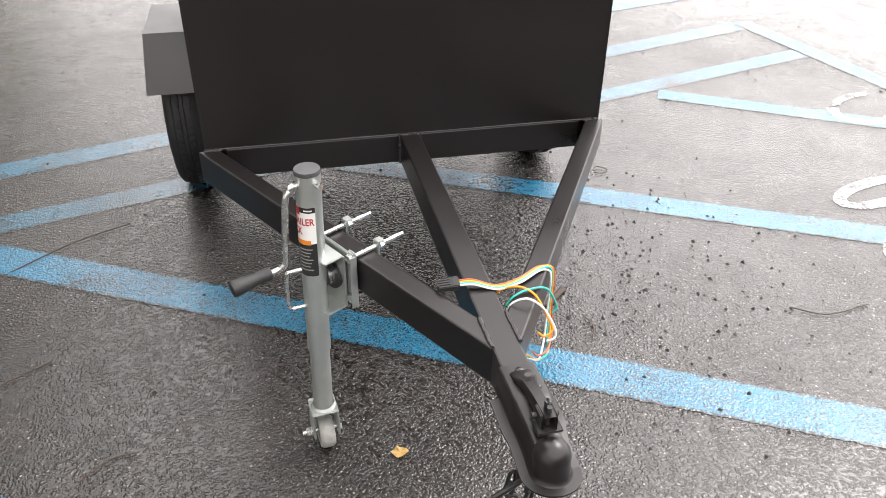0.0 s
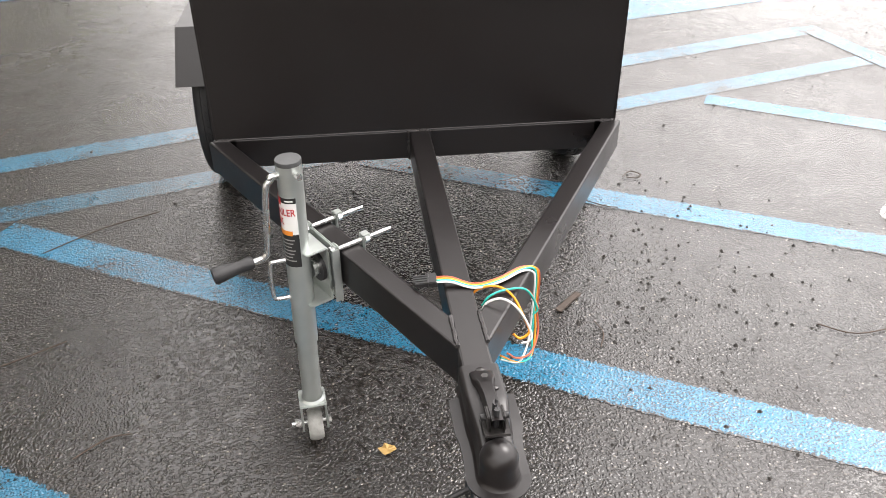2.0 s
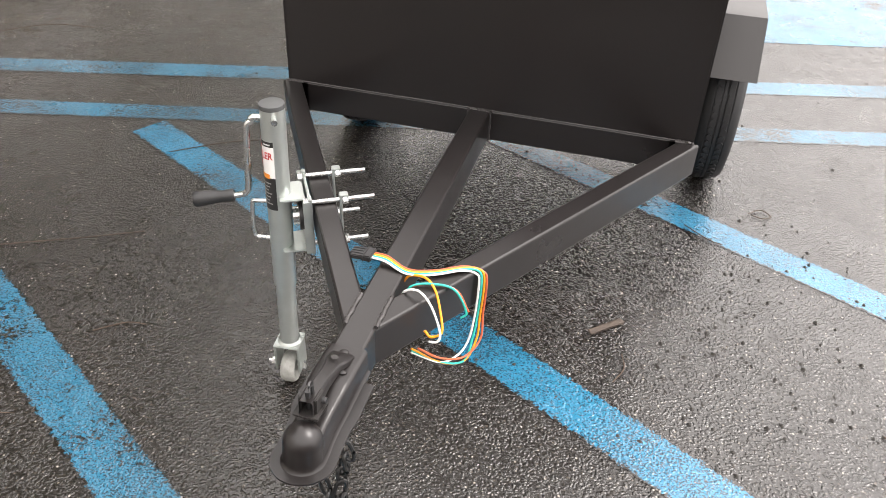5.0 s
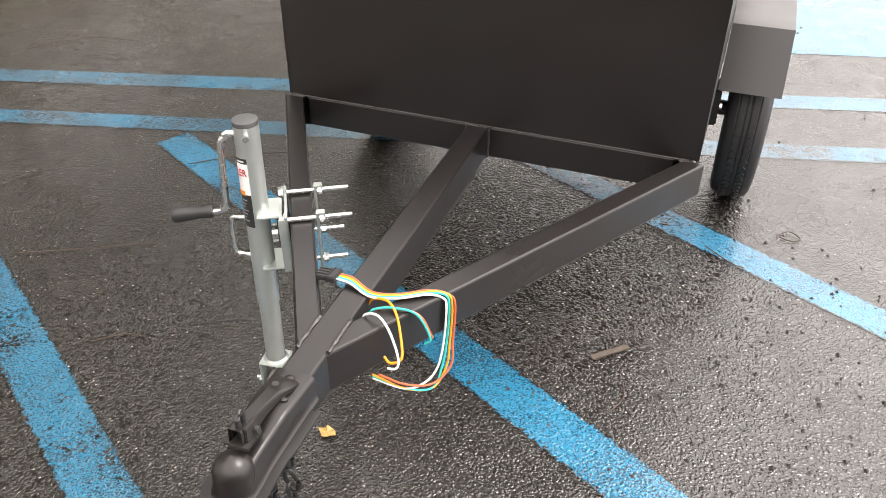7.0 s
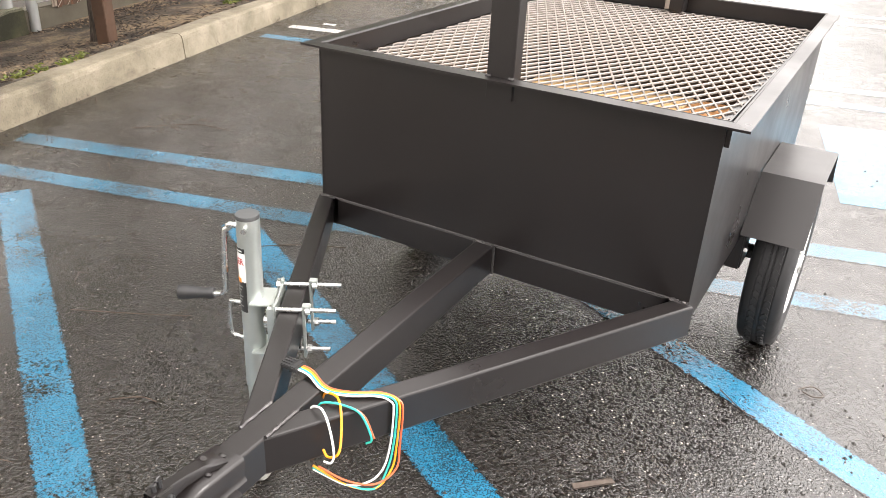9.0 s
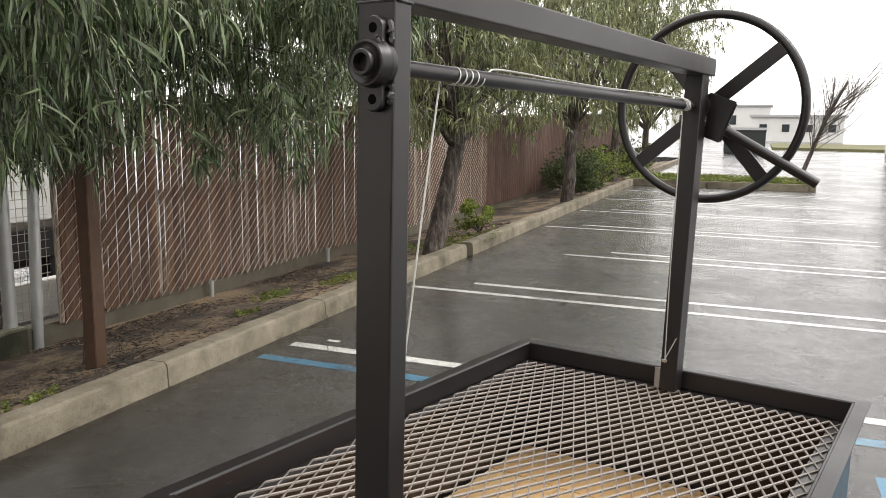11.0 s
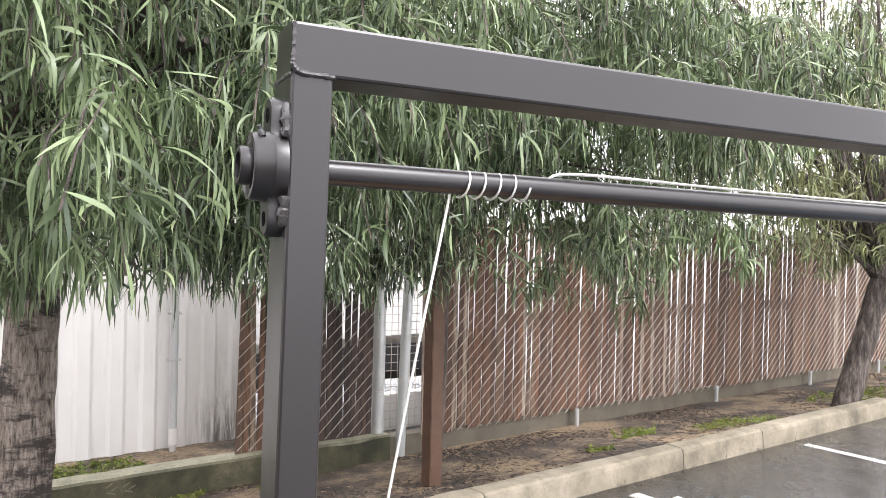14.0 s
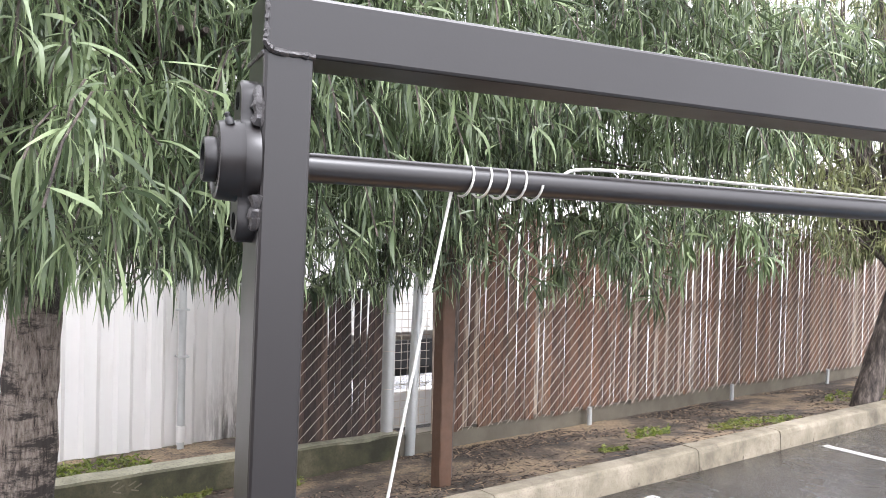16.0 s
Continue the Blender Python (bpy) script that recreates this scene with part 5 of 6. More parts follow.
for txt, x, z in (("TRAILER", -0.038, 0.576), ("JACK", -0.038, 0.556)):
    cu = bpy.data.curves.new("label_text", "FONT")
    cu.body, cu.size = txt, 0.020
    cu.offset = 0.0004
    to = new("label_text_source", cu)
    me = bpy.data.meshes.new_from_object(to.evaluated_get(bpy.context.evaluated_depsgraph_get()))
    bpy.data.objects.remove(to)
    bm = bmesh.new()
    bm.from_mesh(me)
    wd = max(v.co.x for v in bm.verts)
    bmesh.ops.subdivide_edges(bm, edges=[e for e in bm.edges if e.calc_length() > 0.004], cuts=2)
    for v in bm.verts:
        v.co = Vector((x + v.co.x * (0.052 / wd if txt == "TRAILER" else 0.030 / wd), z + v.co.y, 0.0016))
    wrap(bm, 0.0232)
    part("label_text", bm, M_LR, jack)

# ---- wiring harness ----
har = thing("wiring_harness", "four-colour trailer light wiring harness with black plug", "wiring")
har.location = (0, 0, 0.006)
bm = bmesh.new()
d = (Vector((-0.026, -0.641, 0.494)) - Vector((-0.066, -0.638, 0.490))).normalized()
PM = Matrix.Translation((-0.046, -0.640, 0.4935)) @ d.to_track_quat("X", "Z").to_matrix().to_4x4()
for i in range(4):
    y = -0.0105 + 0.007 * i
    add_box(bm, PM @ Vector((-0.006 + (0.004 if i == 0 else 0), y, 0)), (0.030, 0.0064, 0.009), PM.to_3x3(), 0.0015)
add_box(bm, PM @ Vector((0.014, 0, 0)), (0.014, 0.030, 0.012), PM.to_3x3(), 0.002)
add_box(bm, PM @ Vector((0.006, 0, 0)), (0.003, 0.031, 0.013), PM.to_3x3(), 0.001)
part("plug", bm, M_BLACKPL, har)
for k, (mat, nm) in enumerate(((M_CB, "brown_wire"), (M_CY, "yellow_wire"), (M_CG, "green_wire"), (M_CW, "white_wire"))):
    o = (k - 1.5) * 0.0041
    w = [(-0.026, -0.641 - o * 1.1, 0.495), (0.0, -0.644 - o, 0.496 - 0.0006 * k), (0.04, -0.656 - o, 0.487), (0.085, -0.648 - o, 0.490), (0.128, -0.620 - o, 0.489), (0.154 - o * 0.5, -0.610 - o, 0.486 - abs(o)), (0.162 - o * 0.9, -0.612 - o, 0.462), (0.160 - o, -0.618 - o, 0.391), (0.158 - o * 1.6, -0.632 - o, 0.345), (0.148 - 0.012 * (k == 3), -0.662, 0.318 + 0.010 * (k in (0, 3))), (0.115, -0.700, 0.340 + 0.010 * (k == 0)), (0.075 + 0.012 * (k == 0), -0.738, 0.398 - 0.004 * k)]
    part(nm, rod_bm(smooth_path(w, 6), 0.00195, 8), mat, har, smooth=True)
part("yellow_wire", rod_bm(smooth_path([(0.030, -0.655, 0.455), (0.045, -0.660, 0.482), (0.075, -0.668, 0.492), (0.100, -0.690, 0.487), (0.118, -0.715, 0.455), (0.124, -0.732, 0.438), (0.108, -0.738, 0.430), (0.096, -0.735, 0.438)], 6), 0.0022, 8), M_CY, har, smooth=True)
part("white_wire", rod_bm(smooth_path([(0.045, -0.705, 0.470), (0.055, -0.708, 0.490), (0.080, -0.714, 0.499), (0.105, -0.728, 0.484), (0.124, -0.742, 0.448), (0.122, -0.748, 0.432), (0.108, -0.748, 0.428)], 6), 0.0020, 8), M_CW, har, smooth=True)
part("green_wire", rod_bm(smooth_path([(0.048, -0.690, 0.470), (0.062, -0.690, 0.489), (0.092, -0.680, 0.492), (0.128, -0.674, 0.484), (0.150, -0.674, 0.442), (0.142, -0.678, 0.430)], 6), 0.0020, 8), M_CG, har, smooth=True)
part("brown_wire", rod_bm(smooth_path([(0.050, -0.686, 0.470), (0.064, -0.686, 0.486), (0.094, -0.676, 0.489), (0.131, -0.670, 0.480), (0.153, -0.670, 0.440)], 6), 0.0018, 8), M_CB, har, smooth=True)


# ---- trees, shrubs, distance ----
def leaf_cloud(name, twigs, leaf_len, leaf_w, mat, parent, seed, per=18, droop=True):
    """Narrow hanging leaves along drooping twigs. twigs: arrays of (start, reach, drop)."""
    rg = np.random.default_rng(seed)
    n = len(twigs)
    S = np.array([t[0] for t in twigs])
    D = np.array([t[1] for t in twigs])
    drop = np.array([t[2] for t in twigs])
    k = n * per
    idx = np.repeat(np.arange(n), per)
    t = 1.0 - 0.95 * rg.uniform(0.0, 1.0, k) ** 1.3
    base = S[idx] + D[idx] * (t - 0.25 * t * t)[:, None]
    base[:, 2] -= drop[idx] * t ** 1.8
    ang = rg.uniform(0, 2 * np.pi, k)
    L = leaf_len * rg.uniform(0.5, 1.3, k)
    W = leaf_w * rg.uniform(0.6, 1.6, k)
    elev = rg.uniform(-1.4, 0.25, k) if droop else rg.uniform(-0.6, 1.2, k)
    bend = rg.uniform(0.2, 2.0, k)
    veer = rg.normal(0, 1.05, k)
    roll = rg.uniform(0, 2 * np.pi, k)
    P = []
    c = base.copy()
    seg = 5
    for q, w in enumerate((0.16, 0.72, 1.0, 0.9, 0.55, 0.03)):
        f = q / seg
        e, a = np.maximum(elev - bend * f, -1.75), ang + veer * f * f * 1.6
        d = np.stack([np.cos(e) * np.cos(a), np.cos(e) * np.sin(a), np.sin(e)], 1)
        h = np.stack([-np.sin(a), np.cos(a), np.zeros(k)], 1)
        g = np.cross(d, h)
        side = h * np.cos(roll)[:, None] + g * np.sin(roll)[:, None]
        if q:
            c = c + d * (L / seg)[:, None]
        P.append(c + side * (W * w / 2)[:, None])
        P.append(c - side * (W * w / 2)[:, None])
    V = np.stack(P, 1).reshape(-1, 3)
    o = np.arange(k) * 12
    F = np.concatenate([np.stack([o + a, o + a + 1, o + a + 3, o + a + 2], 1) for a in (0, 2, 4, 6, 8)])
    me = bpy.data.meshes.new(name)
    me.vertices.add(len(V))
    me.vertices.foreach_set("co", V.astype(np.float32).ravel())
    me.loops.add(F.size)
    me.loops.foreach_set("vertex_index", F.astype(np.int32).ravel())
    me.polygons.add(len(F))
    me.polygons.foreach_set("loop_start", np.arange(0, F.size, 4, dtype=np.int32))
    me.polygons.foreach_set("loop_total", np.full(len(F), 4, dtype=np.int32))
    me.update(calc_edges=True)
    me.materials.append(mat)
    for p in me.polygons:
        p.use_smooth = True
    ob = new(name, me)
    ob.parent = parent
    return ob


def willow(label, base, height, trunk_r, lean, blobs, n_twigs, leaf_len, leaf_w, mat, seed, per=18, fork=1.6, floor=1.25, bark=None, group="willow trees", stems=0):
    """A drooping willow-like tree. blobs: (centre, radii) of the leafy masses, reached by limbs."""
    rnd = random.Random(seed)
    e = thing("willow_tree", label, "tree", group)
    base = Vector(base)
    top = base + Vector((lean[0], lean[1], fork))
    bm = bmesh.new()
    P = [base + Vector((0, 0, -0.1)), base + Vector((0, 0, 0.06)), base.lerp(top, 0.35) + Vector((rnd.uniform(-0.03, 0.03), rnd.uniform(-0.03, 0.03), 0)), base.lerp(top, 0.7), top]
    add_rod(bm, smooth_path(P, 5), [trunk_r * k for k in (1.5, 1.45, 1.38, 1.3, 1.22, 1.15, 1.1, 1.08, 1.06, 1.04, 1.02, 1.0, 0.99, 0.98, 0.97, 0.96, 0.95, 0.94, 0.93, 0.92, 0.9)], 14)
    for v in bm.verts:
        h = noise.noise(Vector((v.co.x * 14, v.co.y * 14, v.co.z * 5)))
        c = base.lerp(top, max(0, min(1, (v.co.z - base.z) / fork)))
        d = Vector((v.co.x - c.x, v.co.y - c.y, 0))
        if d.length > 1e-5:
            v.co += d.normalized() * h * trunk_r * 0.16
    part("trunk", bm, bark or M_BARK, e, smooth=True)
    bark = bark or M_BARK
    twigs = []
    tot = sum(r[0] * r[1] * r[2] for c, r in blobs)
    for c, r in blobs:
        c = Vector(c)
        for q in range(3):
            tip = c + Vector((rnd.uniform(-0.6, 0.6) * r[0], rnd.uniform(-0.6, 0.6) * r[1], rnd.uniform(-0.2, 0.5) * r[2]))
            m1 = top.lerp(tip, 0.35) + Vector((rnd.uniform(-0.15, 0.15), rnd.uniform(-0.15, 0.15), 0.25))
            m2 = top.lerp(tip, 0.7) + Vector((rnd.uniform(-0.2, 0.2), rnd.uniform(-0.2, 0.2), 0.2))
            path = smooth_path([top - Vector((0, 0, 0.05)), m1, m2, tip], 5)
            n = len(path)
            part("limb", rod_bm(path, [trunk_r * (0.55 - 0.47 * i / (n - 1)) for i in range(n)], 8), M_BARK, e, smooth=True)
        tufts = []
        for q in range(max(8, int(34 * r[0] * r[1] * r[2]))):
            d = Vector((rnd.gauss(0, 1), rnd.gauss(0, 1), rnd.gauss(0, 1))).normalized()
            k = rnd.uniform(0.2, 1.0) ** 0.5
            tufts.append(c + Vector((d.x * r[0] * k, d.y * r[1] * k, d.z * r[2] * k)))
        for q in range(int(n_twigs * r[0] * r[1] * r[2] / tot)):
            while True:
                d = Vector((rnd.gauss(0, 1), rnd.gauss(0, 1), rnd.gauss(0, 1)))
                if d.length > 0.1:
                    break
            d.normalize()
            k = rnd.uniform(0.15, 1.0) ** 0.45
            s = c + Vector((d.x * r[0] * k, d.y * r[1] * k, d.z * r[2] * k))
            if rnd.random() < 0.72:
                s = rnd.choice(tufts) + Vector((rnd.gauss(0, 0.10), rnd.gauss(0, 0.10), rnd.gauss(0, 0.11)))
            low = floor + 0.30 * noise.noise(Vector((s.x * 2.1, s.y * 2.1, seed))) + rnd.uniform(-0.03, 0.10)
            if s.z < low + 0.16:
                continue
            drop = min(rnd.uniform(0.08, 0.42), s.z - low - 0.10)
            out = Vector((s.x - top.x, s.y - top.y, 0))
            out = out.normalized() if out.length > 0.01 else Vector((1, 0, 0))
            reach = (out * 0.7 + Vector((rnd.uniform(-1, 1), rnd.uniform(-1, 1), 0.35))) * rnd.uniform(0.12, 0.34)
            twigs.append((tuple(s), tuple(reach), drop))
    for q in range(stems):
        c, r = blobs[q % len(blobs)]
        tip = Vector(c) + Vector((rnd.uniform(-0.8, 0.8) * r[0], rnd.uniform(-0.8, 0.8) * r[1], r[2] * rnd.uniform(0.5, 1.0)))
        side = Vector((rnd.uniform(-0.25, 0.25), rnd.uniform(-0.25, 0.25), 0))
        path = smooth_path([top, top.lerp(tip, 0.3) + side, top.lerp(tip, 0.65) + side * 1.3, tip], 5)
        n = len(path)
        part("limb", rod_bm(path, [trunk_r * (0.26 - 0.21 * i / (n - 1)) for i in range(n)], 6), M_BARK, e, smooth=True)
    vs, fs = [], []
    for s, rch, dr in twigs:
        pts = []
        for t in (0.0, 0.4, 0.75, 1.0):
            p = Vector(s) + Vector(rch) * (t - 0.25 * t * t)
            p.z -= dr * t ** 1.8
            pts.append(p)
        for A, B in zip(pts, pts[1:]):
            o = len(vs)
            w = Vector((0.0024, 0.0014, 0))
            w2 = Vector((-0.0014, 0.0024, 0))
            vs += [A + w, A + w2, A - w - w2, B + w, B + w2, B - w - w2]
            for q in range(3):
                fs.append((o + q, o + (q + 1) % 3, o + 3 + (q + 1) % 3, o + 3 + q))
    ob = put_mesh("twig_mass", vs, fs, M_BARK)
    ob.parent = e
    tagged(ob, kind="stuff")
    leaf_cloud("crown", twigs, leaf_len, leaf_w, mat, e, seed, per)
    return e


willow("willow-leaved tree with a rough pale cracked trunk and drooping crown", (*lot(-3.50, 0.38)[:2], -0.07), 4, 0.13, (-0.12, 0.05), [((-2.45, -0.35, 2.0), (1.05, 1.0, 0.75)), ((-1.85, 0.0, 2.2), (0.6, 0.7, 0.7)), ((-2.8, -0.5, 2.9), (1.4, 1.4, 0.9)), ((-2.4, 0.85, 2.5), (0.9, 0.75, 0.75)), ((-3.3, 0.5, 2.3), (0.9, 0.9, 0.85))], 2350, 0.170, 0.0086, M_LEAF, 11, 25, 1.45, 1.27, M_BARKPALE)
willow("staked young willow-leaved tree with a hanging crown", (*lot(-3.556, 2.89)[:2], -0.06), 4, 0.05, (0.02, 0.05), [((-3.5, 1.5, 2.1), (0.95, 0.8, 0.8)), ((-2.95, 2.4, 2.05), (0.75, 0.75, 0.75)), ((-3.4, 2.0, 2.9), (1.3, 1.3, 0.9)), ((-3.7, 3.2, 2.5), (1.1, 1.1, 0.9)), ((-4.5, 2.2, 2.6), (1.0, 1.3, 0.9)), ((-3.0, 3.1, 2.7), (0.9, 0.9, 0.7)), ((-3.35, 1.35, 1.75), (0.5, 0.65, 0.5))], 2450, 0.155, 0.0090, M_LEAF, 12, 23, 1.7, 1.16)
willow("willow-leaved tree with a leaning dark trunk by the kerb", (*lot(-2.99, 7.47)[:2], 0.03), 4, 0.11, (0.10, 0.30), [((-4.5, 6.2, 2.7), (1.6, 1.6, 1.2)), ((-4.2, 8.0, 3.4), (1.6, 1.7, 1.4)), ((-5.6, 7.4, 3.4), (1.5, 1.6, 1.4)), ((-4.5, 4.9, 2.5), (1.2, 1.1, 1.1)), ((-4.2, 6.4, 1.95), (1.0, 1.3, 0.55)), ((-5.2, 9.0, 2.6), (1.5, 1.2, 1.0)), ((-5.0, 6.5, 4.6), (1.6, 2.0, 0.8))], 2400, 0.16, 0.0115, M_LEAF2, 13, 18, 1.28, 1.25, stems=26)
for k, (u, v, s) in enumerate(((-3.06, 14.5, 1.25), (-3.4, 21.5, 1.5), (-3.6, 29.0, 1.6))):
    b = lot(u, v)
    willow("willow-leaved tree further along the fence", (b.x, b.y, -0.05), 4, 0.12, (0.1, -0.1), [((b.x + 0.4 * s, b.y - 0.8 * s, 3.2 * s), (1.5 * s, 1.6 * s, 1.2 * s)), ((b.x - 0.6 * s, b.y + 0.8 * s, 3.4 * s), (1.6 * s, 1.6 * s, 1.4 * s)), ((b.x + 0.2, b.y, 2.3 * s), (1.5 * s, 1.6 * s, 0.85 * s)), ((b.x + 0.4, b.y - 0.6, 1.75 * s), (1.2 * s, 1.2 * s, 0.5 * s)), ((b.x - 0.2, b.y + 0.5, 1.35 * s), (1.1 * s, 1.4 * s, 0.6 * s))], 1150, 0.2, 0.018, M_LEAF2, 20 + k, 16, 1.5, 1.35, stems=14)


def shrub(label, u, v, r, h, mat, seed, clumps=12, per=22):
    rnd = random.Random(seed)
    e = thing("shrub", label, "shrub", "shrubs by the kerb")
    b = lot(u, v, soil_z(u, v) - 0.01)
    tw = []
    for i in range(clumps):
        a, k = rnd.uniform(0, 6.28), math.sqrt(rnd.random())
        z = h * rnd.uniform(0.25, 1.0) * (1.1 - 0.45 * k)
        c = b + Vector((math.cos(a) * r * k, math.sin(a) * r * k, z))
        mid = b.lerp(c, 0.55) + Vector((rnd.uniform(-0.1, 0.1) * r, rnd.uniform(-0.1, 0.1) * r, 0.05 * h))
        part("stem", rod_bm(smooth_path([b, mid, c], 4), 0.007, 5), M_BARK, e)
        cr = r * rnd.uniform(0.22, 0.45)
        for q in range(per):
            d = Vector((rnd.gauss(0, 1), rnd.gauss(0, 1), rnd.gauss(0, 0.8))).normalized() * cr * rnd.uniform(0.2, 1.0)
            s = c + d
            if s.z < b.z + 0.03:
                continue
            tw.append((tuple(s), (d.x * 0.5, d.y * 0.5, 0.03 + 0.3 * cr), 0.02))
    leaf_cloud("foliage", tw, 0.055, 0.022, mat, e, seed, 10, False)
    return e


shrub("small yellow-green shrub in the planter strip", -3.10, 9.40, 0.27, 0.50, M_BUSHY, 31, 9, 14)
for k, v in enumerate((16.6, 17.9, 19.0, 22.4, 24.0, 26.0)):
    shrub("rounded dark green shrub beside the kerb", -3.45 - 0.1 * (k % 2), v, 0.6 + 0.12 * (k % 3), 1.0 + 0.1 * (k % 2), M_BUSHY if k in (2, 4) else M_BUSH, 40 + k, 26, 26)


def weeds(u, v, r, n, hmax, seed):
    rg = np.random.default_rng(seed)
    tw = []
    for i in range(n):
        a, d = rg.uniform(0, 6.28), r * math.sqrt(rg.uniform(0, 1))
        du, dv = u + d * math.cos(a) * 0.6, v + d * math.sin(a)
        p = lot(du, dv, soil_z(du, dv))
        tw.append((tuple(p), (0.02 * math.cos(a), 0.02 * math.sin(a), hmax * rg.uniform(0.3, 1)), hmax * 0.3))
    ob = leaf_cloud("weeds", tw, 0.035, 0.009, M_GRASS, None, seed, 8, False)
    tagged(ob, "low yellow-green weeds in the bare soil", "weeds", kind="stuff")


weeds(-3.60, 5.06, 0.22, 60, 0.13, 51)
weeds(-3.25, 6.05, 0.5, 230, 0.025, 52)
weeds(-3.40, 4.38, 0.12, 25, 0.10, 53)
weeds(-3.45, 1.10, 0.4, 50, 0.08, 54)
for k, v in enumerate((-0.9, -0.4, 0.1, 0.6, 1.1)):
    weeds(-5.08, v, 0.33, 130, 0.06, 55 + k)
weeds(-4.18, 2.05, 0.12, 22, 0.12, 61)
weeds(-3.05, 1.9, 0.3, 30, 0.10, 55)
weeds(-4.42, 0.5, 0.35, 420, 0.04, 56)
weeds(-4.40, 1.25, 0.35, 420, 0.04, 58)
weeds(-4.35, -0.2, 0.4, 300, 0.05, 59)
weeds(-3.58, 1.55, 0.16, 40, 0.09, 60)
weeds(-3.52, 0.95, 0.2, 50, 0.08, 63)
weeds(-3.2, 8.6, 1.0, 300, 0.08, 57)

# island with grass and a bare leaning tree
for (u0, u1) in ((-2.9, -0.8), (-0.79, 1.6)):
    tagged(finish("kerb", box_bm(lot((u0 + u1) / 2, 20.5, 0.05), (u1 - u0 - 0.01, 0.16, 0.22), LOT, 0.02), M_CONC), "weathered concrete kerb of a grass island", "kerb", "planter kerb", "structure")
tagged(finish("kerb", box_bm(lot(1.68, 21.55, 0.05), (0.16, 2.2, 0.22), LOT, 0.02), M_CONC), "weathered concrete kerb of a grass island", "kerb", "planter kerb", "structure")
tagged(finish("island_soil", box_bm(lot(-0.62, 21.65, 0.05), (4.45, 2.2, 0.18), LOT), M_SOIL), "raised soil island in the car park", "soil", kind="structure")
rg = np.random.default_rng(61)
tw = []
for i in range(1600):
    p = lot(rg.uniform(-2.8, 1.55), rg.uniform(20.65, 22.55), 0.13)
    tw.append((tuple(p), (0, 0, rg.uniform(0.05, 0.16)), 0.02))
tagged(leaf_cloud("island_grass", tw, 0.12, 0.02, M_GRASS, None, 62, 6, False), "rough green grass on the island", "grass", kind="stuff")
bare = thing("bare_tree", "leafless leaning young tree on the island", "tree")
rnd = random.Random(9)
b = lot(1.35, 21.05, 0.1)
bm = bmesh.new()
add_rod(bm, [b, b + Vector((0.5, 0.3, 1.7)), b + Vector((0.9, 0.4, 2.6))], [0.06, 0.045, 0.03], 8)
part("trunk", bm, M_BARK, bare, smooth=True)
bm = bmesh.new()
for i in range(40):
    t = rnd.uniform(0.35, 1)
    s = b + Vector((0.5, 0.3, 1.7)) * min(1, t * 1.3) + Vector((0.4, 0.1, 0.9)) * max(0, t - 0.77)
    a = rnd.uniform(0, 6.28)
    m = s + Vector((math.cos(a) * 0.42 + 0.30, math.sin(a) * 0.42, rnd.uniform(0.4, 0.8)))
    add_rod(bm, [s, m, m + Vector((math.cos(a) * 0.3 + 0.15, math.sin(a) * 0.3, rnd.uniform(0.3, 0.7)))], [0.011, 0.007, 0.003], 5)
    for q in range(3):
        s2 = s.lerp(m, rnd.uniform(0.4, 1))
        add_rod(bm, [s2, s2 + Vector((rnd.uniform(-0.3, 0.5), rnd.uniform(-0.3, 0.3), rnd.uniform(0.2, 0.6)))], [0.007, 0.003], 4)
part("branches", bm, M_BARK, bare)

# far side of the lot
far = thing("far_building", "pale stucco commercial building across the car park", "building")
FB = Matrix.Rotation(LA, 4, "Z")
part("wall", box_bm(lot(10.4, 29.2, 2.1), (10.0, 18.6, 4.2), FB), M_FARWHITE, far)
part("cornice", box_bm(lot(5.36, 29.2, 2.95), (0.16, 18.7, 0.28), FB), worn("grey_trim", (0.35, 0.35, 0.34), 0.05, 0.7), far)
for v in (37.2, 34.0, 30.5, 27.0):
    w = part("window", box_bm(lot(5.37, v, 1.25), (0.06, 1.0, 2.3), FB), M_GLASS, far)
    part("window_frame", box_bm(lot(5.36, v, 2.45), (0.09, 1.15, 0.08), FB), M_FARWHITE, w)
    if v == 30.5:
        part("awning", box_bm(lot(5.12, v, 2.15), (0.55, 1.5, 0.06), FB @ Matrix.Rotation(radians(-42), 4, "Y")), M_AWN, far, "blue cloth awning")
for k, (u, v, w, d, h) in enumerate(((3.6, 95, 9, 6, 2.6), (-6, 130, 14, 8, 4.5))):
    fb = thing("far_building", "pale low building on the horizon", "building")
    part("wall", box_bm(lot(u, v, h / 2), (w, d, h), FB), M_FARWHITE, fb)
    part("roof", box_bm(lot(u, v, h + 0.1), (w + 0.6, d + 0.6, 0.25), FB), worn("grey_roof", (0.4, 0.4, 0.4), 0.1, 0.8), fb)
    for q in range(4):
        part("window", box_bm(lot(u - w / 2 + (q + 0.5) * w / 4, v - d / 2 - 0.03, h * 0.55), (w / 12, 0.1, h * 0.3), FB), M_GLASS, fb)
dump = thing("dumpster", "dark green waste container by the far kerb", "dumpster")
part("body", box_bm(lot(-0.6, 50, 0.66), (2.3, 1.4, 1.34), FB, 0.05), M_DARK, dump)
part("lid", box_bm(lot(-0.6, 50, 1.38), (2.36, 1.46, 0.10), FB @ Matrix.Rotation(radians(6), 4, "X"), 0.02), M_BLACKPL, dump)
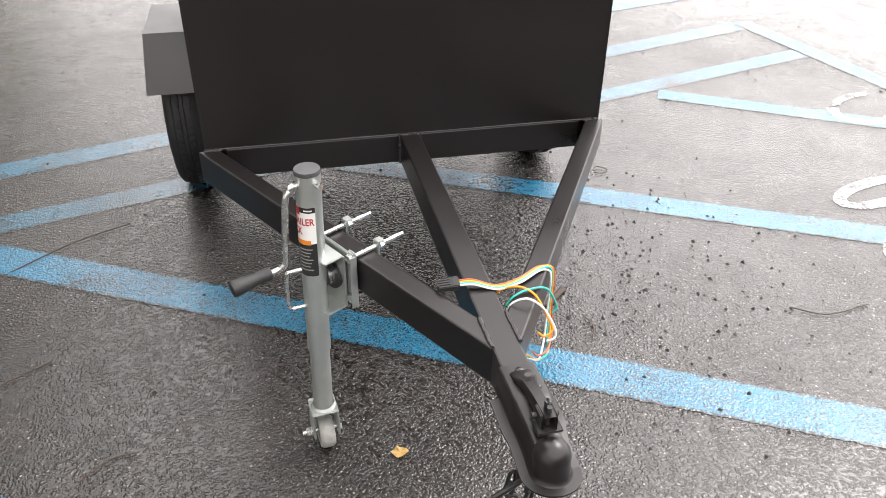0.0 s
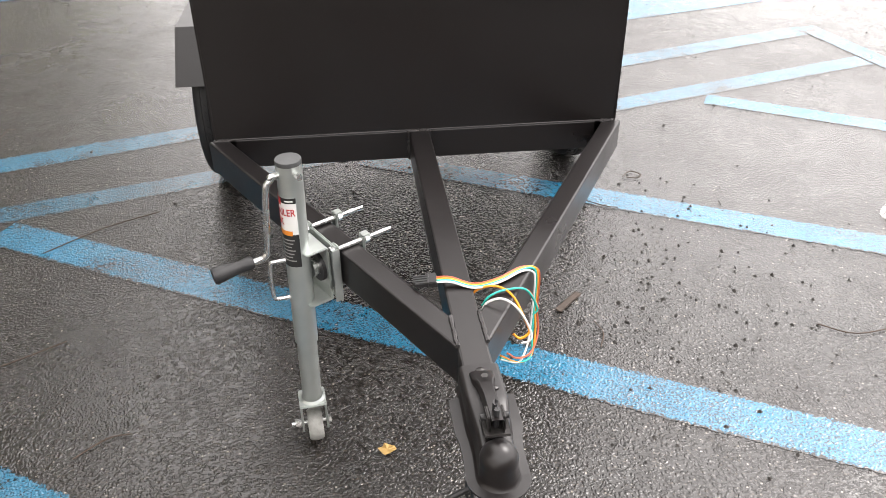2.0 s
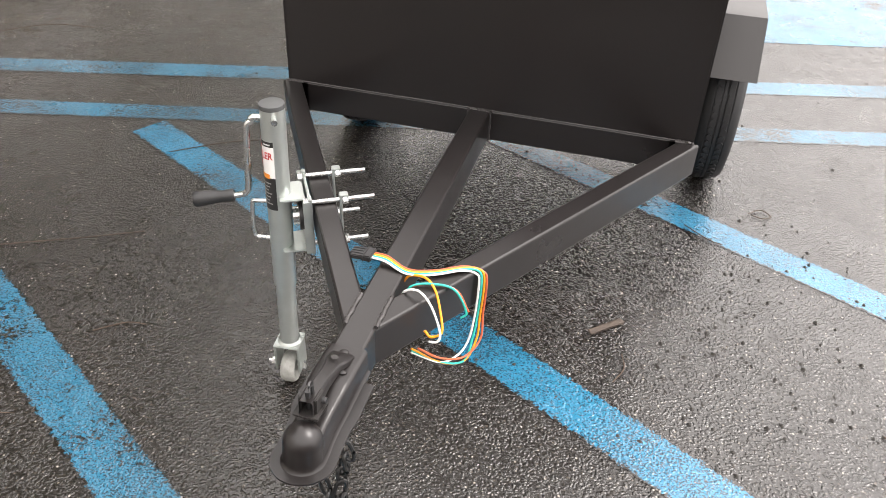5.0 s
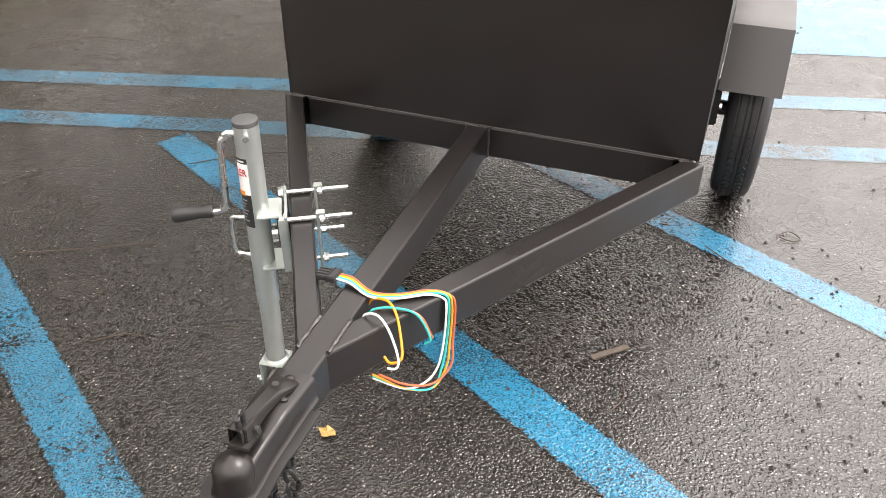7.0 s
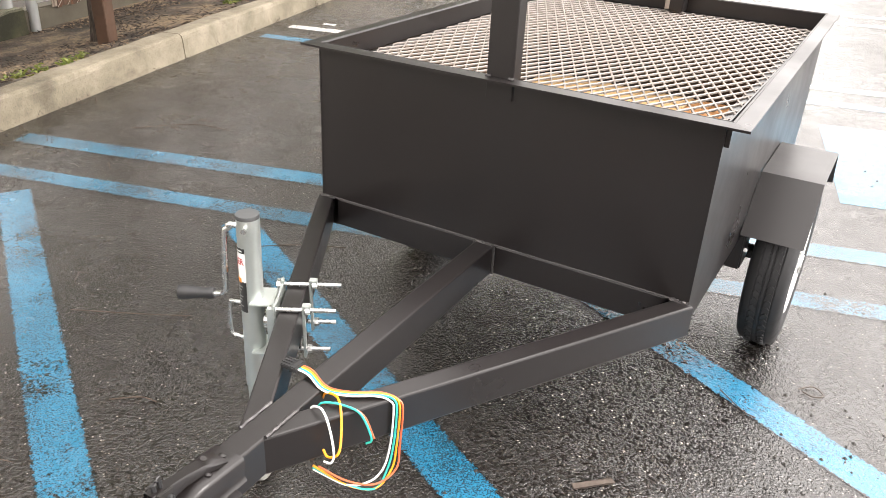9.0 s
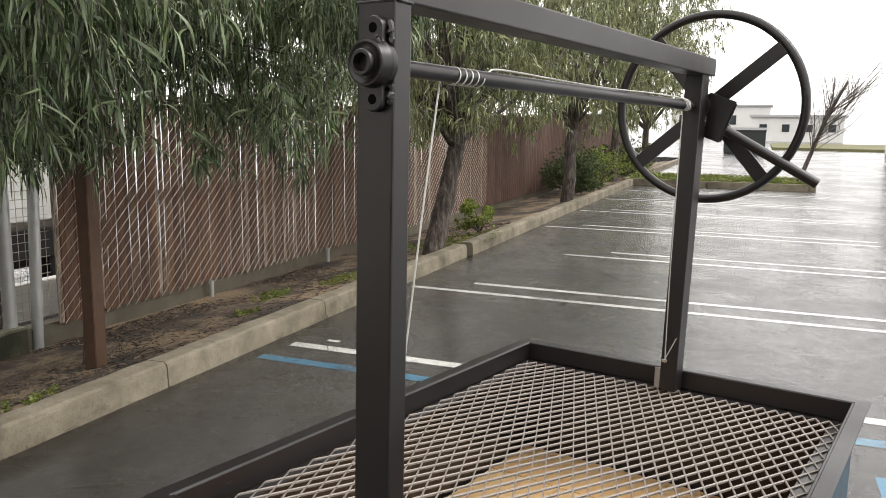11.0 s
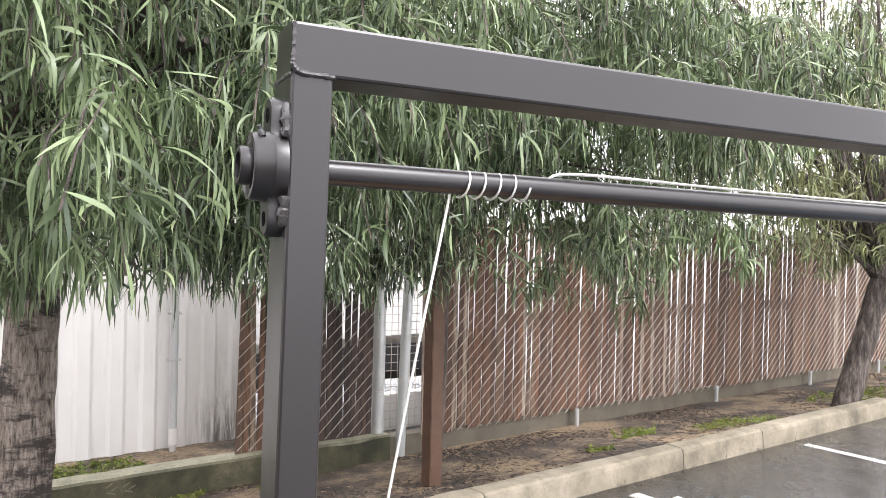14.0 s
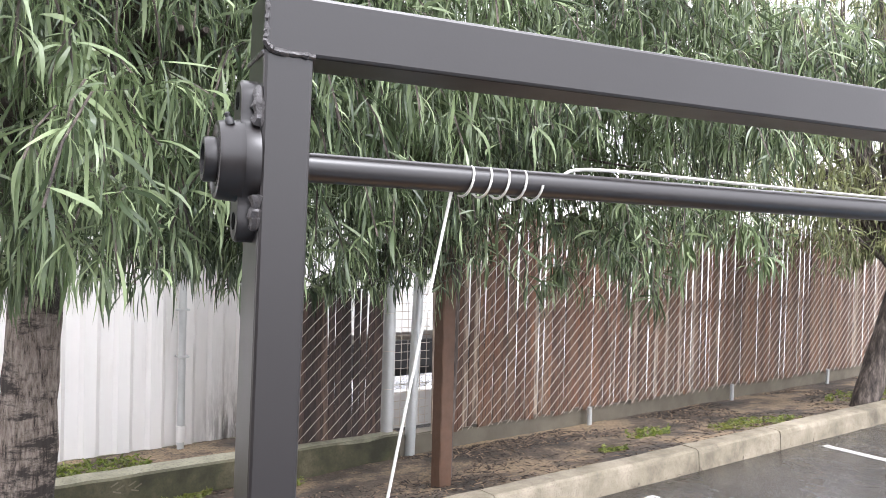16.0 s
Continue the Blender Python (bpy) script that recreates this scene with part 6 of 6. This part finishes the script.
tagged(finish("far_verge", box_bm(lot(14, 66, 0.02), (26, 16, 0.3), FB), worn("dry_field_grass", (0.13, 0.125, 0.06), 0.4, 0.95, 0, 0.4, 8, 0.5, 0.05)), "strip of dry grass at the far edge", "verge", kind="structure")
van = thing("parked_van", "white van parked behind the fence", "van")
part("body", box_bm(lot(-7.2, 3.9, 1.22), (1.8, 4.2, 1.6), LOT, 0.12), M_RIM, van)
for v in (2.5, 5.3):
    part("wheel", rod_bm([lot(-6.5, v, 0.11), lot(-6.28, v, 0.11)], 0.31, 24), M_RUBBER, van)
part("skirt", box_bm(lot(-6.3, 3.9, 0.30), (0.12, 4.0, 0.30), LOT, 0.03), M_BLACKPL, van)
part("underbody", box_bm(lot(-7.2, 3.9, 0.25), (1.6, 3.9, 0.4), LOT, 0.03), M_BLACKPL, van)
tagged(finish("low_white_wall", box_bm(lot(-5.45, 4.75, -0.04), (0.12, 2.7, 0.34), LOT, 0.01), M_FARWHITE), "low white painted block wall behind the fence", "low wall", kind="structure")

# ---- small things on the ground ----
rnd = random.Random(77)


def leaf_litter(x, y, r, col, label):
    bm = bmesh.new()
    c = bm.verts.new((0, 0, 0.006))
    ring = [bm.verts.new((r * rnd.uniform(0.6, 1.1) * math.cos(a), r * rnd.uniform(0.5, 0.9) * math.sin(a), rnd.uniform(0.002, 0.014))) for a in [k * 0.628 for k in range(10)]]
    for i in range(10):
        bm.faces.new((c, ring[i], ring[(i + 1) % 10]))
    ob = finish("fallen_leaf", bm, col)
    ob.location = (x, y, 0.003)
    sm = ob.modifiers.new("thickness", "SOLIDIFY")
    sm.thickness = 0.0015
    return tagged(ob, label, "leaf")


leaf_litter(-0.130, -0.575, 0.020, worn("dry_leaf", (0.42, 0.27, 0.09), 0.4, 0.7, 0, 60), "curled dry yellow-brown leaf on the asphalt")


def twig(pts, r, mat, name, label):
    bm = rod_bm(smooth_path(pts, 5), r, 6)
    return tagged(finish(name, bm, mat), label, "twig")


M_TWIG = worn("dry_twig", (0.06, 0.04, 0.028), 0.4, 0.8, 0, 40)
bm = box_bm((0.382, -0.113, 0.005), (0.105, 0.019, 0.006), Matrix.Rotation(radians(44), 4, "Z"), 0.003)
for v in bm.verts:
    v.co += Vector((rnd.uniform(-1, 1), rnd.uniform(-1, 1), 0)) * 0.003
tagged(finish("bark_chip", bm, worn("bark_chip_wood", (0.075, 0.058, 0.047), 0.5, 0.8, 0, 50)), "pale splinter of bark on the wet asphalt", "bark")
for pts in ([(-1.10, 0.30, 0.004), (-0.95, 0.42, 0.006), (-0.80, 0.50, 0.004)], [(-1.25, -0.30, 0.004), (-1.05, -0.20, 0.007), (-0.92, -0.12, 0.004)], [(-0.80, -0.52, 0.004), (-0.74, -0.47, 0.005), (-0.69, -0.46, 0.004)], [(0.42, -0.30, 0.004), (0.44, -0.25, 0.006), (0.43, -0.20, 0.004)], [(1.0, -0.28, 0.004), (1.08, -0.33, 0.006), (1.22, -0.31, 0.004)], [(0.735, 0.545, 0.004), (0.77, 0.575, 0.006), (0.80, 0.55, 0.004), (0.775, 0.53, 0.004), (0.745, 0.54, 0.004)], [(0.55, 0.42, 0.004), (0.62, 0.36, 0.006), (0.66, 0.35, 0.004)], [(-2.4, 0.9, 0.004), (-2.2, 1.1, 0.008), (-2.0, 1.15, 0.004)]):
    twig(pts, 0.0016, M_TWIG, "twig", "thin dry twig on the wet asphalt")
# sticks and dry leaves swept up beside the kerb
bm = bmesh.new()
for i in range(150):
    u, v = -2.68 + abs(rnd.gauss(0, 0.20 if i < 110 else 0.8)), rnd.uniform(-1.2, 6.0)
    q = lot(u, v, 0.004)
    a, L = rnd.uniform(0, 6.28), rnd.uniform(0.012, 0.05)
    d = Vector((math.cos(a), math.sin(a), 0)) * L
    add_rod(bm, [q - d, q + Vector((d.y, -d.x, 0.004 / L)) * 0.15, q + d], [0.0012, 0.0016, 0.0008], 4)
tagged(finish("ground_sticks", bm, M_TWIG), "dry sticks and willow leaves swept beside the kerb", "debris", kind="stuff")
# dark crumbs scattered over the asphalt
vs, fs = [], []
for i in range(900):
    if i < 260:
        x, y = rnd.gauss(0.62, 0.28), rnd.gauss(-0.05, 0.32)
    elif i < 600:
        x, y = rnd.uniform(-3, 3.5), rnd.uniform(-1.2, 4)
    else:
        q = lot(-2.66 + abs(rnd.gauss(0, 0.22)), rnd.uniform(-1, 8))
        x, y = q.x, q.y
    r = rnd.uniform(0.003, 0.0075)
    o = len(vs)
    for a in range(5):
        vs.append((x + r * rnd.uniform(0.6, 1.2) * math.cos(a * 1.257), y + r * rnd.uniform(0.6, 1.2) * math.sin(a * 1.257), 0.001))
    vs.append((x, y, r * rnd.uniform(0.7, 1.3)))
    for a in range(5):
        fs.append((o + a, o + (a + 1) % 5, o + 5))
tagged(put_mesh("debris_crumbs", vs, fs, worn("dark_crumb", (0.018, 0.015, 0.012), 0.4, 0.6, 0, 80)), "small dark crumbs and seed pods scattered on asphalt", "debris", kind="stuff")
# mulch on the planter soil
vs, fs = [], []
for i in range(17000):
    straw = i % 6 == 0
    u, v = (-2.86 - 0.75 * rnd.random() ** 1.4 if straw else -4.36 + 1.35 * rnd.random() ** 1.9), rnd.uniform(-1.5, 11)
    if not straw and noise.noise(Vector((u * 1.3, v * 0.9, 8.0))) < -0.04 + 0.25 * (u + 4.1):
        continue
    q = lot(u, v)
    L, w, a = rnd.uniform(0.006, 0.028), rnd.uniform(0.002, 0.0065), rnd.uniform(0, 3.14)
    if straw:
        L, w = L * 1.5, 0.0013
    z = soil_z(u, v) + 0.004
    dx, dy = L * math.cos(a), L * math.sin(a)
    ex, ey = -w * math.sin(a), w * math.cos(a)
    o = len(vs)
    t = rnd.uniform(-0.009, 0.009)
    vs += [(q.x - dx - ex, q.y - dy - ey, z - t), (q.x + dx - ex, q.y + dy - ey, z + t), (q.x + dx + ex, q.y + dy + ey, z + t), (q.x - dx + ex, q.y - dy + ey, z - t), (q.x, q.y, z + 0.005)]
    fs += [(o, o + 1, o + 4), (o + 1, o + 2, o + 4), (o + 2, o + 3, o + 4), (o + 3, o, o + 4)]
mm = Mat("mulch_chips", 0.9)
mm.color(mm.ramp(mm.island(), (0.0, (0.016, 0.012, 0.010)), (0.62, (0.050, 0.036, 0.027)), (0.85, (0.15, 0.105, 0.068)), (1.0, (0.30, 0.22, 0.14))))
tagged(put_mesh("mulch", vs, fs, mm.m), "scattered bark mulch and leaf litter on soil", "mulch", kind="stuff")

# unseen plain building, added to close the lot and dim the light from behind
back = thing("added_rear_building", "plain grey-brown building added out of view to close the car park", "building")
part("wall", box_bm(lot(2, -14, 2.0), (40, 6, 4.0), LOT), worn("grey_brown_stucco", (0.16, 0.14, 0.12), 0.15, 0.85, 0, 1.2), back)
part("parapet", box_bm(lot(2, -14, 4.1), (40.3, 6.3, 0.25), LOT), M_CONC, back)
